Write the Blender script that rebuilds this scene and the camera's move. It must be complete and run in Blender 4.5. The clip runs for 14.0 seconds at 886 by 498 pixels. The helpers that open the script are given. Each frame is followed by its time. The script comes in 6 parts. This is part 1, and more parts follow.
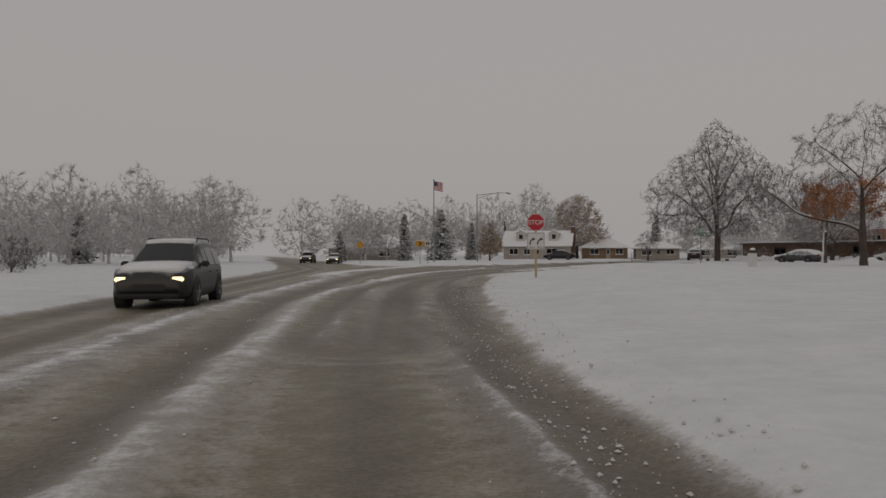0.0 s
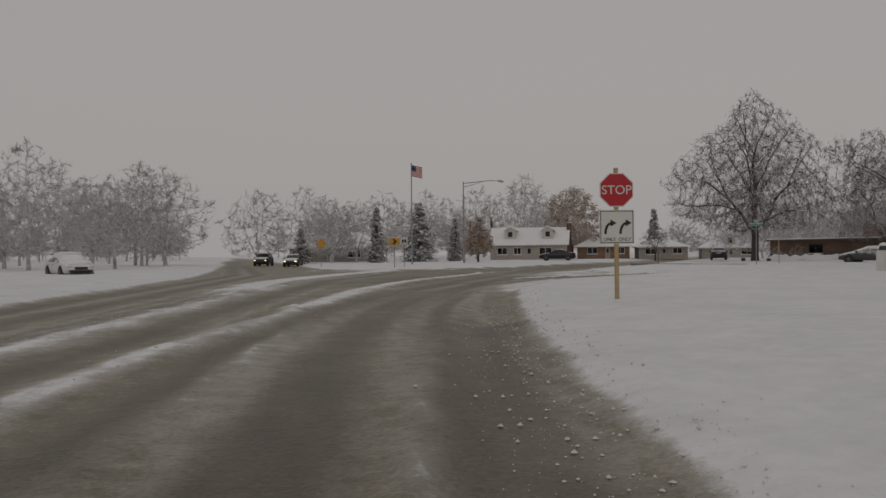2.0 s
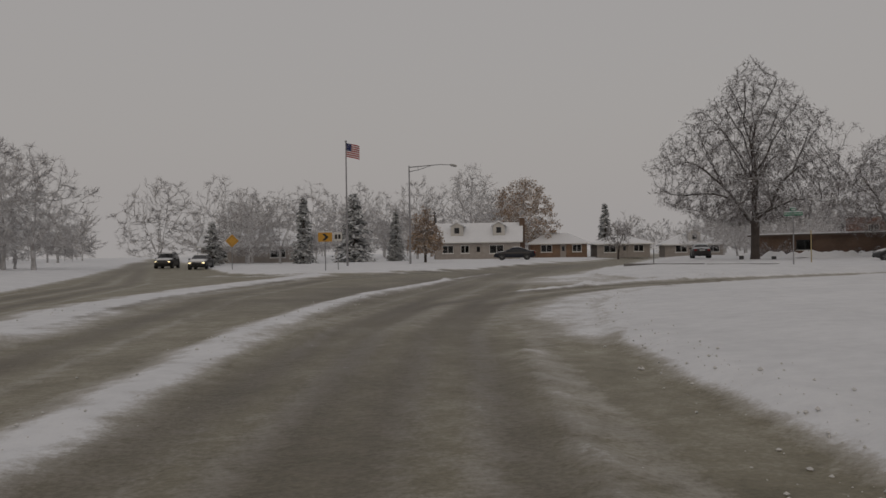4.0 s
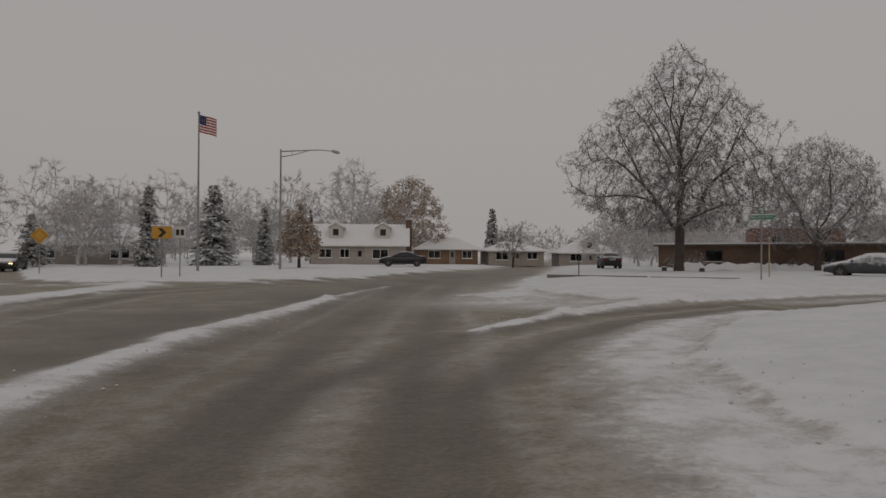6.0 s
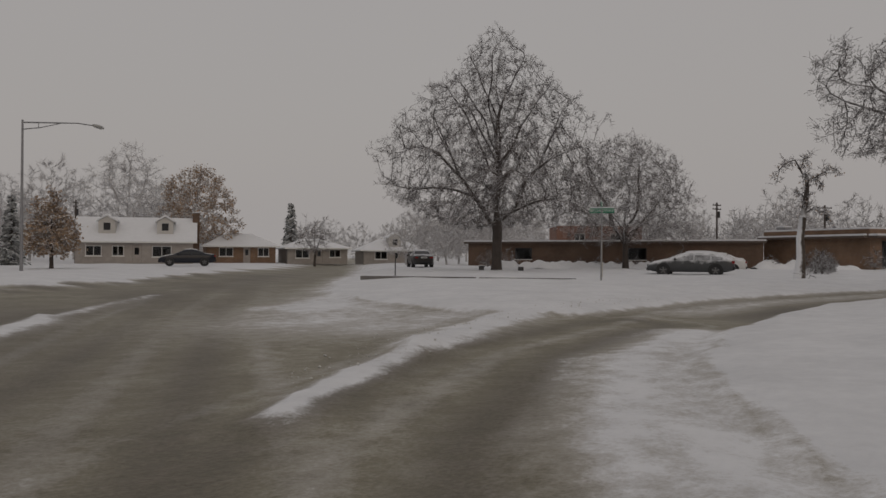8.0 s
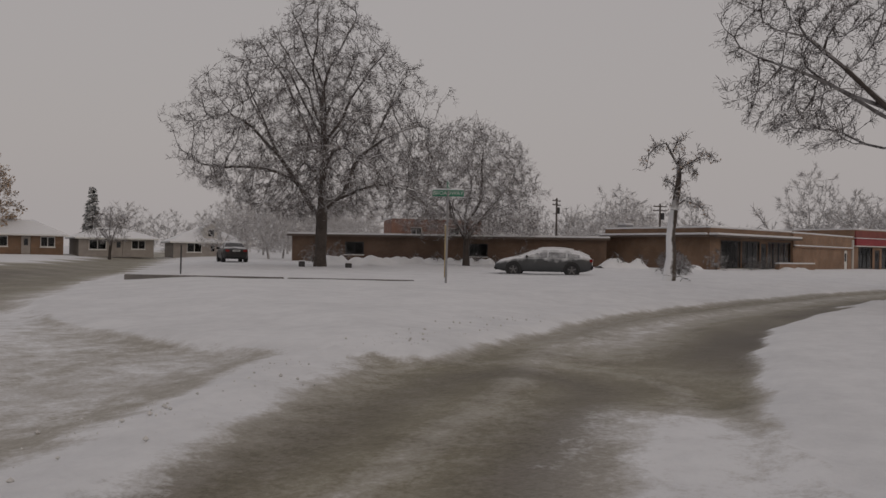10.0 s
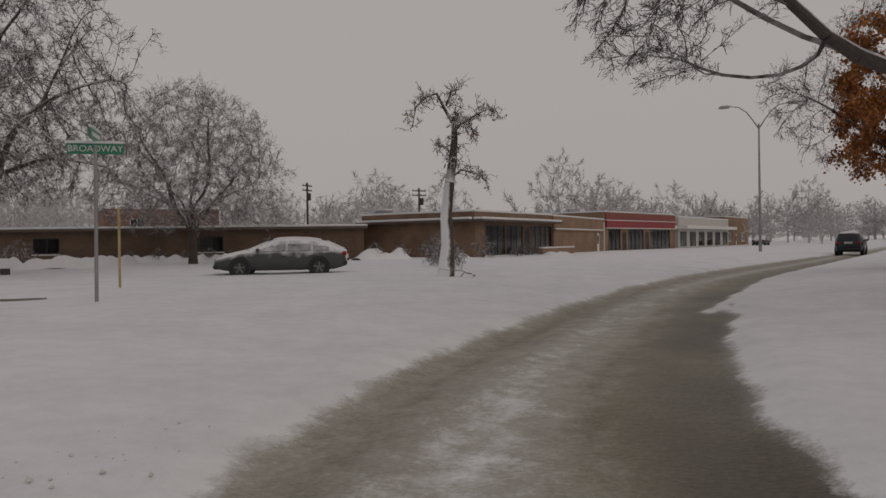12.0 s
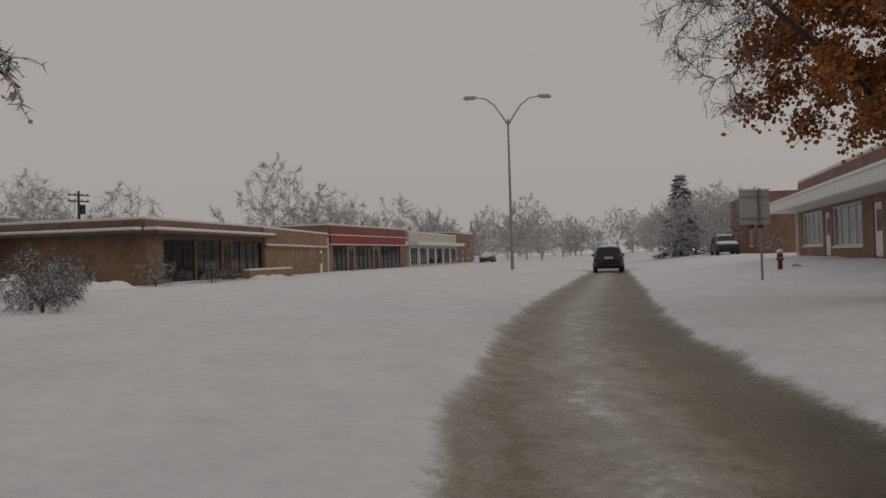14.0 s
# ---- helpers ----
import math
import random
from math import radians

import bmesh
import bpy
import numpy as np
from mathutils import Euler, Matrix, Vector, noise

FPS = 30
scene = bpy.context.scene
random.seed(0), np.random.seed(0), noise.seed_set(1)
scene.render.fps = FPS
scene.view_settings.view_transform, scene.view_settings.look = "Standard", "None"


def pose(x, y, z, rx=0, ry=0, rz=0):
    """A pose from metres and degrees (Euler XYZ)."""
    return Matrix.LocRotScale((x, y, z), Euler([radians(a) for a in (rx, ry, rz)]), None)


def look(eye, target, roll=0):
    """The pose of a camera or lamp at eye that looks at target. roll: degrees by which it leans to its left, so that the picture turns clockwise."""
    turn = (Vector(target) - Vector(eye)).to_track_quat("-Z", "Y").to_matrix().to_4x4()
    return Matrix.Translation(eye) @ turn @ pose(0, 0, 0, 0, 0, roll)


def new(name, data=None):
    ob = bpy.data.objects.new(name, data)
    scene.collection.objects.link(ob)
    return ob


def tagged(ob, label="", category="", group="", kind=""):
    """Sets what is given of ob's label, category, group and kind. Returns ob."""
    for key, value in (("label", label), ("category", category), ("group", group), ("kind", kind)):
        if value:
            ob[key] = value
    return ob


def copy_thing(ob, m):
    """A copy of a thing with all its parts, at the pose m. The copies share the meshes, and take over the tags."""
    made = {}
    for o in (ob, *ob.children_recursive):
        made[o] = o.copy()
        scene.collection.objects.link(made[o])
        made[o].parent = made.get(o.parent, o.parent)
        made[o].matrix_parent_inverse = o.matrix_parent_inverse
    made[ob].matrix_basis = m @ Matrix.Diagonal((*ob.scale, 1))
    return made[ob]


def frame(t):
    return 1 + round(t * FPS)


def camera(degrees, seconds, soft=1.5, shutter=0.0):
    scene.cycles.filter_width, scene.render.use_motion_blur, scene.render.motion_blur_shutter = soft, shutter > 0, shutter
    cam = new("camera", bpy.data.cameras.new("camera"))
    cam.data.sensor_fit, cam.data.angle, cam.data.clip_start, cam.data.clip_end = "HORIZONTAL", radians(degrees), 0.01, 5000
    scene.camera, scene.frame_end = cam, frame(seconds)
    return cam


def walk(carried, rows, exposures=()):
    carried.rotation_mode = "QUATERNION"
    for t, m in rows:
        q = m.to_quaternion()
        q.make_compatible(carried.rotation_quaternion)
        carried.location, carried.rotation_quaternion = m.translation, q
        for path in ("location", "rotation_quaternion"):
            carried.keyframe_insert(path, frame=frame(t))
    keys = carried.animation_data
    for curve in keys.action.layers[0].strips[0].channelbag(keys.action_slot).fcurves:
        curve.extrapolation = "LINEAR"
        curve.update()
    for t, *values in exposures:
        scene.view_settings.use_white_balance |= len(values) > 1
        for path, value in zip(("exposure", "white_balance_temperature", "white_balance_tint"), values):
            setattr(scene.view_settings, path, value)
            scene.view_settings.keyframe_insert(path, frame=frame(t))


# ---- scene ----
cam = camera(60.75, 14.0, soft=1.5)
# seconds, x, y, z, yaw, pitch, roll
PATH = [
    (0, -6.54, -18.62, 1.29, -7.09, 0.39, 0.25),
    (0.5, -6.19, -14.45, 1.28, -7.14, 0.51, 1.03),
    (1, -5.76, -10.29, 1.27, -7.55, 0.11, 0.43),
    (1.5, -5.29, -6.06, 1.29, -8.12, 0.07, 0.35),
    (2, -4.78, -2.02, 1.27, -8.84, 0.42, 0.56),
    (4.5, -3.05, 15.03, 1.28, -16.10, 0.32, 0.50),
    (5, -2.39, 17.82, 1.28, -18.52, 0.45, -0.02),
    (5.5, -1.68, 20.46, 1.28, -21.03, 0.39, -0.31),
    (6, -1.03, 22.84, 1.28, -23.43, 0.62, -0.29),
    (6.5, -0.37, 24.85, 1.29, -26.58, 0.77, -0.12),
    (7, 0.30, 26.38, 1.29, -30.15, 0.63, -0.09),
    (7.5, 1.04, 27.71, 1.28, -34.37, 0.43, 0.32),
    (8, 1.74, 28.70, 1.30, -38.61, 0.52, -0.23),
    (10.5, 9.30, 35.08, 1.28, -54.91, -0.05, -0.70),
    (11, 11.21, 36.12, 1.26, -59.43, -0.29, -0.10),
    (11.5, 13.10, 37.02, 1.27, -63.51, -0.14, 0.88),
    (12, 15.31, 37.81, 1.30, -69.17, -0.37, 0.86),
    (12.5, 18.45, 38.58, 1.24, -74.07, 0.17, 1.00),
    (13, 22.16, 39.47, 1.27, -79.54, 0.64, 1.79),
    (13.5, 25.69, 40.18, 1.27, -85.34, 0.21, 0.72),
    (14, 29.58, 40.47, 1.28, -90.23, 0.65, 1.69),
]
walk(cam, [(t, pose(x, y, z, 90 + pitch, roll, yaw)) for t, x, y, z, yaw, pitch, roll in PATH],
     exposures=[(0.0, -0.07, 6520, 10.3), (8.0, -0.08, 6560, 10.8), (10.5, 0.02, 6600, 13.5), (14.0, 0.02, 6720, 11)])

# ---- world: a closed, snowing overcast sky ----
world = bpy.data.worlds.new("overcast")
scene.world = world
world.use_nodes = True
wn, wl = world.node_tree.nodes, world.node_tree.links
wn.clear()
sky = wn.new("ShaderNodeTexSky")
sky.sky_type, sky.sun_disc = "NISHITA", False
sky.sun_elevation, sky.sun_rotation = radians(28), radians(200)
sky.air_density, sky.dust_density, sky.ozone_density = 2.0, 8.0, 1.0
cloud = wn.new("ShaderNodeMix")
cloud.data_type = "RGBA"
cloud.inputs[0].default_value = 0.93
cloud.inputs[7].default_value = (3.78, 3.60, 3.55, 1)
wl.new(sky.outputs[0], cloud.inputs[6])
bg = wn.new("ShaderNodeBackground")
bg.inputs[1].default_value = 0.10
wl.new(cloud.outputs[2], bg.inputs[0])
wout = wn.new("ShaderNodeOutputWorld")
wl.new(bg.outputs[0], wout.inputs[0])
sun_data = bpy.data.lights.new("sun", "SUN")
sun_data.energy, sun_data.angle, sun_data.color = 0.10, radians(60), (1.0, 0.97, 0.93)
sun = new("sun", sun_data)
sun.matrix_world = look((0, 0, 60), (25, 60, 0))


# ---- materials ----
def shader(name):
    m = bpy.data.materials.new(name)
    m.use_nodes = True
    nt = m.node_tree
    return m, nt, nt.nodes["Principled BSDF"]


def add(nt, kind, **inputs):
    n = nt.nodes.new(kind)
    for k, v in inputs.items():
        n.inputs[k.replace("_", " ")].default_value = v
    return n


def ramp(nt, socket, stops):
    r = nt.nodes.new("ShaderNodeValToRGB")
    while len(r.color_ramp.elements) < len(stops):
        r.color_ramp.elements.new(0.5)
    for e, (p, c) in zip(r.color_ramp.elements, stops):
        e.position, e.color = p, (*c, 1) if len(c) == 3 else c
    nt.links.new(socket, r.inputs[0])
    return r.outputs[0]


def mixed(nt, fac, a, b):
    m = nt.nodes.new("ShaderNodeMix")
    m.data_type = "RGBA"
    for sock, v in ((m.inputs[0], fac), (m.inputs[6], a), (m.inputs[7], b)):
        if isinstance(v, bpy.types.NodeSocket):
            nt.links.new(v, sock)
        else:
            sock.default_value = v if not isinstance(v, tuple) else (*v, 1)
    return m.outputs[2]


def maths(nt, op, a, b=0.0, clamp=False):
    m = nt.nodes.new("ShaderNodeMath")
    m.operation, m.use_clamp = op, clamp
    for sock, v in zip(m.inputs, (a, b)):
        if isinstance(v, bpy.types.NodeSocket):
            nt.links.new(v, sock)
        else:
            sock.default_value = v
    return m.outputs[0]


def noise_of(nt, scale, detail=4.0, rough=0.55, space="Object"):
    tc = nt.nodes.new("ShaderNodeTexCoord")
    n = add(nt, "ShaderNodeTexNoise", Scale=scale, Detail=detail, Roughness=rough)
    nt.links.new(tc.outputs[space], n.inputs["Vector"])
    return n.outputs["Fac"]


def bump(nt, bsdf, height, strength, distance):
    b = add(nt, "ShaderNodeBump", Strength=strength, Distance=distance)
    nt.links.new(height, b.inputs["Height"])
    nt.links.new(b.outputs[0], bsdf.inputs["Normal"])


def snow_on(nt, lo, hi, grain=3.0):
    """How far a face that looks upward carries snow, broken up by a grain."""
    g = nt.nodes.new("ShaderNodeNewGeometry")
    s = nt.nodes.new("ShaderNodeSeparateXYZ")
    nt.links.new(g.outputs["Normal"], s.inputs[0])
    up = maths(nt, "ADD", s.outputs[2], maths(nt, "MULTIPLY", maths(nt, "SUBTRACT", noise_of(nt, grain), 0.5), 0.9))
    r = nt.nodes.new("ShaderNodeMapRange")
    r.inputs[1].default_value, r.inputs[2].default_value = lo, hi
    nt.links.new(up, r.inputs[0])
    return r.outputs[0]


SNOW = (0.76, 0.77, 0.79)


def mat_plain(name, colour, rough=0.6, metal=0.0, vary=0.25, scale=6.0, relief=0.0, snowy=None):
    m, nt, b = shader(name)
    dark = tuple(c * (1 - vary) for c in colour)
    light = tuple(min(1, c * (1 + vary)) for c in colour)
    big = noise_of(nt, scale * 0.13, 3)
    fine = noise_of(nt, scale, 6)
    col = ramp(nt, maths(nt, "ADD", maths(nt, "MULTIPLY", big, 0.5), maths(nt, "MULTIPLY", fine, 0.5)), [(0.3, dark), (0.7, light)])
    if snowy:
        col = mixed(nt, snow_on(nt, *snowy), col, SNOW)
    nt.links.new(col, b.inputs["Base Color"])
    b.inputs["Roughness"].default_value, b.inputs["Metallic"].default_value = rough, metal
    if relief:
        bump(nt, b, fine, 0.5, relief)
    return m


def mat_windward(name, colour, wind):
    """Bark with wet snow driven on to its windward side."""
    m, nt, b = shader(name)
    g = nt.nodes.new("ShaderNodeNewGeometry")
    d = nt.nodes.new("ShaderNodeVectorMath")
    d.operation = "DOT_PRODUCT"
    d.inputs[1].default_value = wind
    nt.links.new(g.outputs["Normal"], d.inputs[0])
    fine = noise_of(nt, 7.0, 5)
    side = maths(nt, "ADD", d.outputs["Value"], maths(nt, "MULTIPLY", maths(nt, "SUBTRACT", noise_of(nt, 3.0, 4), 0.5), 1.3))
    r = nt.nodes.new("ShaderNodeMapRange")
    r.inputs[1].default_value, r.inputs[2].default_value = -0.25, 0.05
    nt.links.new(side, r.inputs[0])
    bark = ramp(nt, fine, [(0.3, tuple(c * 0.6 for c in colour)), (0.7, tuple(c * 1.5 for c in colour))])
    nt.links.new(mixed(nt, r.outputs[0], bark, SNOW), b.inputs["Base Color"])
    b.inputs["Roughness"].default_value = 0.9
    bump(nt, b, fine, 0.6, 0.015)
    return m


def mat_brick(name, a, b_, mortar, scale=1.0, snowy=None):
    m, nt, b = shader(name)
    tc = nt.nodes.new("ShaderNodeTexCoord")
    sp, mp = nt.nodes.new("ShaderNodeSeparateXYZ"), nt.nodes.new("ShaderNodeCombineXYZ")
    nt.links.new(tc.outputs["Object"], sp.inputs[0])
    nt.links.new(maths(nt, "ADD", sp.outputs[0], sp.outputs[1]), mp.inputs[0])
    nt.links.new(sp.outputs[2], mp.inputs[1])
    br = add(nt, "ShaderNodeTexBrick", Scale=1.0, Color1=(*a, 1), Color2=(*b_, 1), Mortar=(*mortar, 1))
    br.inputs["Brick Width"].default_value, br.inputs["Row Height"].default_value = 0.22 * scale, 0.075 * scale
    br.inputs["Mortar Size"].default_value = 0.008 * scale
    nt.links.new(mp.outputs[0], br.inputs["Vector"])
    stain = ramp(nt, noise_of(nt, 0.6, 5), [(0.3, (0.65, 0.63, 0.6)), (0.7, (1.1, 1.08, 1.05))])
    mul = nt.nodes.new("ShaderNodeMix")
    mul.data_type, mul.blend_type = "RGBA", "MULTIPLY"
    mul.inputs[0].default_value = 1
    nt.links.new(br.outputs["Color"], mul.inputs[6])
    nt.links.new(stain, mul.inputs[7])
    col = mul.outputs[2]
    if snowy:
        col = mixed(nt, snow_on(nt, *snowy), col, SNOW)
    nt.links.new(col, b.inputs["Base Color"])
    b.inputs["Roughness"].default_value = 0.85
    bump(nt, b, br.outputs["Fac"], 0.4, -0.006)
    return m


def mat_glass(name, tint=(0.9, 0.93, 0.95)):
    m, nt, b = shader(name)
    b.inputs["Base Color"].default_value = (*tint, 1)
    b.inputs["Roughness"].default_value = 0.04
    b.inputs["Transmission Weight"].default_value = 1.0
    b.inputs["IOR"].default_value = 1.3
    return m


def mat_ground():
    """Snow, slush and wet asphalt, told apart by how much snow lies (the point attribute snow) and how worn the wheel tracks are."""
    m, nt, b = shader("snowy_ground")
    at = nt.nodes.new("ShaderNodeAttribute")
    at.attribute_name = "snow"
    tr = nt.nodes.new("ShaderNodeAttribute")
    tr.attribute_name = "worn"
    lump, fine, grit = noise_of(nt, 0.75, 5, 0.6), noise_of(nt, 3.6, 6, 0.68), noise_of(nt, 22, 4, 0.75)
    edge = maths(nt, "ADD", at.outputs["Fac"], maths(nt, "MULTIPLY", maths(nt, "SUBTRACT", maths(nt, "ADD", maths(nt, "MULTIPLY", lump, 0.3), maths(nt, "ADD", maths(nt, "MULTIPLY", fine, 0.42), maths(nt, "MULTIPLY", grit, 0.28))), 0.5), 1.35))
    cover = nt.nodes.new("ShaderNodeMapRange")
    cover.inputs[1].default_value, cover.inputs[2].default_value = 0.38, 0.62
    nt.links.new(edge, cover.inputs[0])
    slush = ramp(nt, maths(nt, "ADD", maths(nt, "MULTIPLY", lump, 0.35), maths(nt, "MULTIPLY", maths(nt, "ADD", fine, grit), 0.325)),
                 [(0.36, (0.133, 0.119, 0.081)), (0.50, (0.232, 0.211, 0.152)), (0.64, (0.395, 0.374, 0.305))])
    pale = nt.nodes.new("ShaderNodeMapRange")
    pale.inputs[1].default_value, pale.inputs[2].default_value, pale.inputs[4].default_value = 0.14, 0.46, 0.85
    nt.links.new(maths(nt, "ADD", at.outputs["Fac"], maths(nt, "MULTIPLY", maths(nt, "SUBTRACT", maths(nt, "ADD", maths(nt, "MULTIPLY", fine, 0.6), maths(nt, "MULTIPLY", grit, 0.4)), 0.5), 0.7)), pale.inputs[0])
    slush = mixed(nt, pale.outputs[0], slush, (0.47, 0.45, 0.42))
    wet = ramp(nt, maths(nt, "ADD", maths(nt, "MULTIPLY", grit, 0.5), maths(nt, "MULTIPLY", fine, 0.5)), [(0.36, (0.045, 0.039, 0.029)), (0.64, (0.15, 0.125, 0.100))])
    rub = maths(nt, "MULTIPLY", tr.outputs["Fac"], ramp(nt, fine, [(0.3, (0.5, 0.5, 0.5)), (0.62, (1, 1, 1))]), True)
    road = mixed(nt, rub, slush, wet)
    snow = ramp(nt, maths(nt, "ADD", maths(nt, "MULTIPLY", lump, 0.5), maths(nt, "MULTIPLY", fine, 0.5)),
                [(0.3, (0.64, 0.65, 0.67)), (0.6, (0.78, 0.79, 0.81))])
    nt.links.new(mixed(nt, cover.outputs[0], road, snow), b.inputs["Base Color"])
    rough = nt.nodes.new("ShaderNodeMapRange")
    rough.inputs[3].default_value, rough.inputs[4].default_value = 0.5, 0.85
    nt.links.new(cover.outputs[0], rough.inputs[0])
    nt.links.new(rough.outputs[0], b.inputs["Roughness"])
    b.inputs["Specular IOR Level"].default_value = 0.25
    bump(nt, b, maths(nt, "ADD", maths(nt, "MULTIPLY", fine, 0.8), maths(nt, "MULTIPLY", grit, 0.25)), 0.5, 0.08)
    return m


M = {}
M["ground"] = mat_ground()
M["bark"] = mat_plain("bark_with_snow", (0.075, 0.062, 0.055), 0.9, 0, 0.4, 9, 0.01, (0.30, 0.75, 5.0))
M["twig"] = mat_plain("twigs_with_rime", (0.10, 0.082, 0.078), 0.9, 0, 0.35, 4, 0, (0.08, 0.8, 1.6))
M["twig_rime"] = mat_plain("fine_twigs_furred_with_snow", (0.12, 0.10, 0.096), 0.9, 0, 0.3, 3, 0, (-0.15, 0.7, 1.2))
M["twig_dark"] = mat_plain("wet_dark_twigs", (0.07, 0.058, 0.055), 0.9, 0, 0.35, 4, 0, (0.12, 0.8, 3.0))
# far twigs and bark: base colours paled to stand in for snowfall haze, plus snow
M["twig_far"] = mat_plain("far_twigs_with_snow_and_haze", (0.36, 0.342, 0.338), 0.9, 0, 0.25, 2, 0, (-0.3, 0.8, 0.8))
M["bark_far"] = mat_plain("far_bark_with_snow_and_haze", (0.33, 0.315, 0.31), 0.9, 0, 0.3, 3, 0, (-0.2, 0.6, 1.5))
M["pale_bark"] = mat_windward("bark_plastered_with_driven_snow", (0.085, 0.068, 0.055), (-0.5, 0.85, 0.25))
M["orange_leaf"] = mat_plain("rust_orange_leaves", (0.35, 0.128, 0.026), 0.7, 0, 0.5, 3.0)
M["brown_leaf"] = mat_plain("dull_brown_leaves", (0.36, 0.25, 0.16), 0.8, 0, 0.35, 2.0, 0, (0.05, 0.9, 1.0))
M["needle"] = mat_plain("snowy_spruce_needles", (0.10, 0.112, 0.102), 0.9, 0, 0.35, 3.0, 0, (0.4, 1.0, 1.6))
M["brick_red"] = mat_brick("red_brown_brick", (0.24, 0.105, 0.075), (0.30, 0.14, 0.10), (0.32, 0.29, 0.26))
M["brick_tan"] = mat_brick("tan_orange_brick", (0.27, 0.155, 0.092), (0.32, 0.19, 0.12), (0.30, 0.26, 0.22))
M["brick_mid"] = mat_brick("tan_brown_brick", (0.20, 0.115, 0.066), (0.25, 0.145, 0.088), (0.24, 0.21, 0.18))
M["brick_brown"] = mat_brick("brown_brick", (0.125, 0.072, 0.045), (0.16, 0.092, 0.06), (0.17, 0.15, 0.13))
M["siding"] = mat_plain("pale_siding", (0.52, 0.50, 0.47), 0.7, 0, 0.1, 2.0)
# grey-brown siding, lightened so that distance haze is held in its colour
M["siding_dark"] = mat_plain("hazed_grey_brown_siding", (0.34, 0.31, 0.285), 0.8, 0, 0.2, 2.0)
M["snow"] = mat_plain("fresh_snow", SNOW, 0.85, 0, 0.05, 2.5, 0.03)
M["clod"] = mat_plain("dirty_snow_clods", (0.60, 0.59, 0.575), 0.9, 0, 0.3, 1.7)
M["red_sign_old"] = mat_plain("faded_brownish_red_fascia", (0.23, 0.06, 0.05), 0.6, 0, 0.25, 3.0)
M["red_sign"] = mat_plain("red_painted_fascia", (0.28, 0.03, 0.038), 0.5, 0, 0.2, 3.0)
M["white_paint"] = mat_plain("white_paint", (0.72, 0.72, 0.70), 0.5, 0, 0.08, 3.0)
M["dark_metal"] = mat_plain("dark_metal", (0.06, 0.06, 0.062), 0.45, 0.6, 0.2, 8.0)
M["galv"] = mat_plain("galvanised_steel", (0.30, 0.30, 0.31), 0.5, 0.7, 0.2, 6.0)
# near-black colour that stands in for the shade inside rooms
M["room_shade"] = mat_plain("painted_room_shade", (0.05, 0.047, 0.045), 0.9, 0, 0.3, 1.5)
M["curtain"] = mat_plain("white_curtain", (0.70, 0.70, 0.68), 0.9, 0, 0.1, 8.0)
M["glass"] = mat_glass("window_glass")
M["tinted"] = mat_plain("tinted_glass", (0.012, 0.013, 0.015), 0.06, 0, 0.1, 1.0)
M["tyre"] = mat_plain("rubber", (0.025, 0.025, 0.026), 0.85, 0, 0.3, 20, 0.003)
M["rim"] = mat_plain("salt_dulled_alloy_rim", (0.20, 0.20, 0.20), 0.5, 0.7, 0.25, 9)
M["car_dark"] = mat_plain("dark_blue_black_car_paint", (0.016, 0.018, 0.026), 0.22, 0.2, 0.15, 2.0, 0, (0.75, 1.2, 2.0))
M["car_black"] = mat_plain("black_car_paint_with_salt", (0.022, 0.021, 0.022), 0.35, 0.1, 0.5, 3.0, 0, (0.7, 1.1, 2.0))
M["car_grey"] = mat_plain("grey_car_paint_under_snow", (0.07, 0.073, 0.075), 0.4, 0.3, 0.2, 3.0, 0, (0.16, 0.7, 3.2))
M["car_white"] = mat_plain("white_car_paint", (0.62, 0.62, 0.61), 0.3, 0.0, 0.08, 3.0, 0, (0.5, 0.9, 1.5))
M["snowy_glass"] = mat_plain("car_glass_caked_with_snow", (0.02, 0.021, 0.023), 0.15, 0, 0.2, 2.0, 0, (0.30, 0.95, 2.6))
M["black_trim"] = mat_plain("black_plastic", (0.02, 0.02, 0.02), 0.6, 0, 0.2, 10)
M["sign_red"] = mat_plain("stop_sign_red", (0.42, 0.012, 0.025), 0.4, 0, 0.12, 5.0)
M["sign_white"] = mat_plain("sign_white", (0.62, 0.62, 0.60), 0.45, 0, 0.06, 6.0)
M["sign_yellow"] = mat_plain("sign_yellow", (0.55, 0.29, 0.035), 0.45, 0, 0.12, 6.0)
M["sign_green"] = mat_plain("sign_green", (0.02, 0.19, 0.11), 0.45, 0, 0.12, 6.0)
M["sign_black"] = mat_plain("sign_black", (0.012, 0.012, 0.012), 0.5, 0, 0.1, 6.0)
M["post_wood"] = mat_plain("pale_yellow_wood_post", (0.42, 0.33, 0.17), 0.8, 0, 0.3, 7.0, 0.003)
M["sign_back"] = mat_plain("bare_sign_back", (0.40, 0.40, 0.40), 0.55, 0.2, 0.12, 4.0)
M["lamp_grey"] = mat_plain("pale_grey_lamp_casing", (0.38, 0.38, 0.37), 0.5, 0.2, 0.12, 5.0, 0, (0.5, 0.9, 3.0))
M["flag_blue"] = mat_plain("flag_blue_cloth", (0.03, 0.035, 0.11), 0.9, 0, 0.15, 9)
M["flag_red"] = mat_plain("flag_red_cloth", (0.36, 0.03, 0.04), 0.9, 0, 0.15, 9)
M["flag_white"] = mat_plain("flag_white_cloth", (0.68, 0.67, 0.66), 0.9, 0, 0.08, 9)
M["hydrant"] = mat_plain("hydrant_red_paint", (0.12, 0.035, 0.02), 0.5, 0, 0.25, 9, 0, (0.4, 0.8, 4.0))
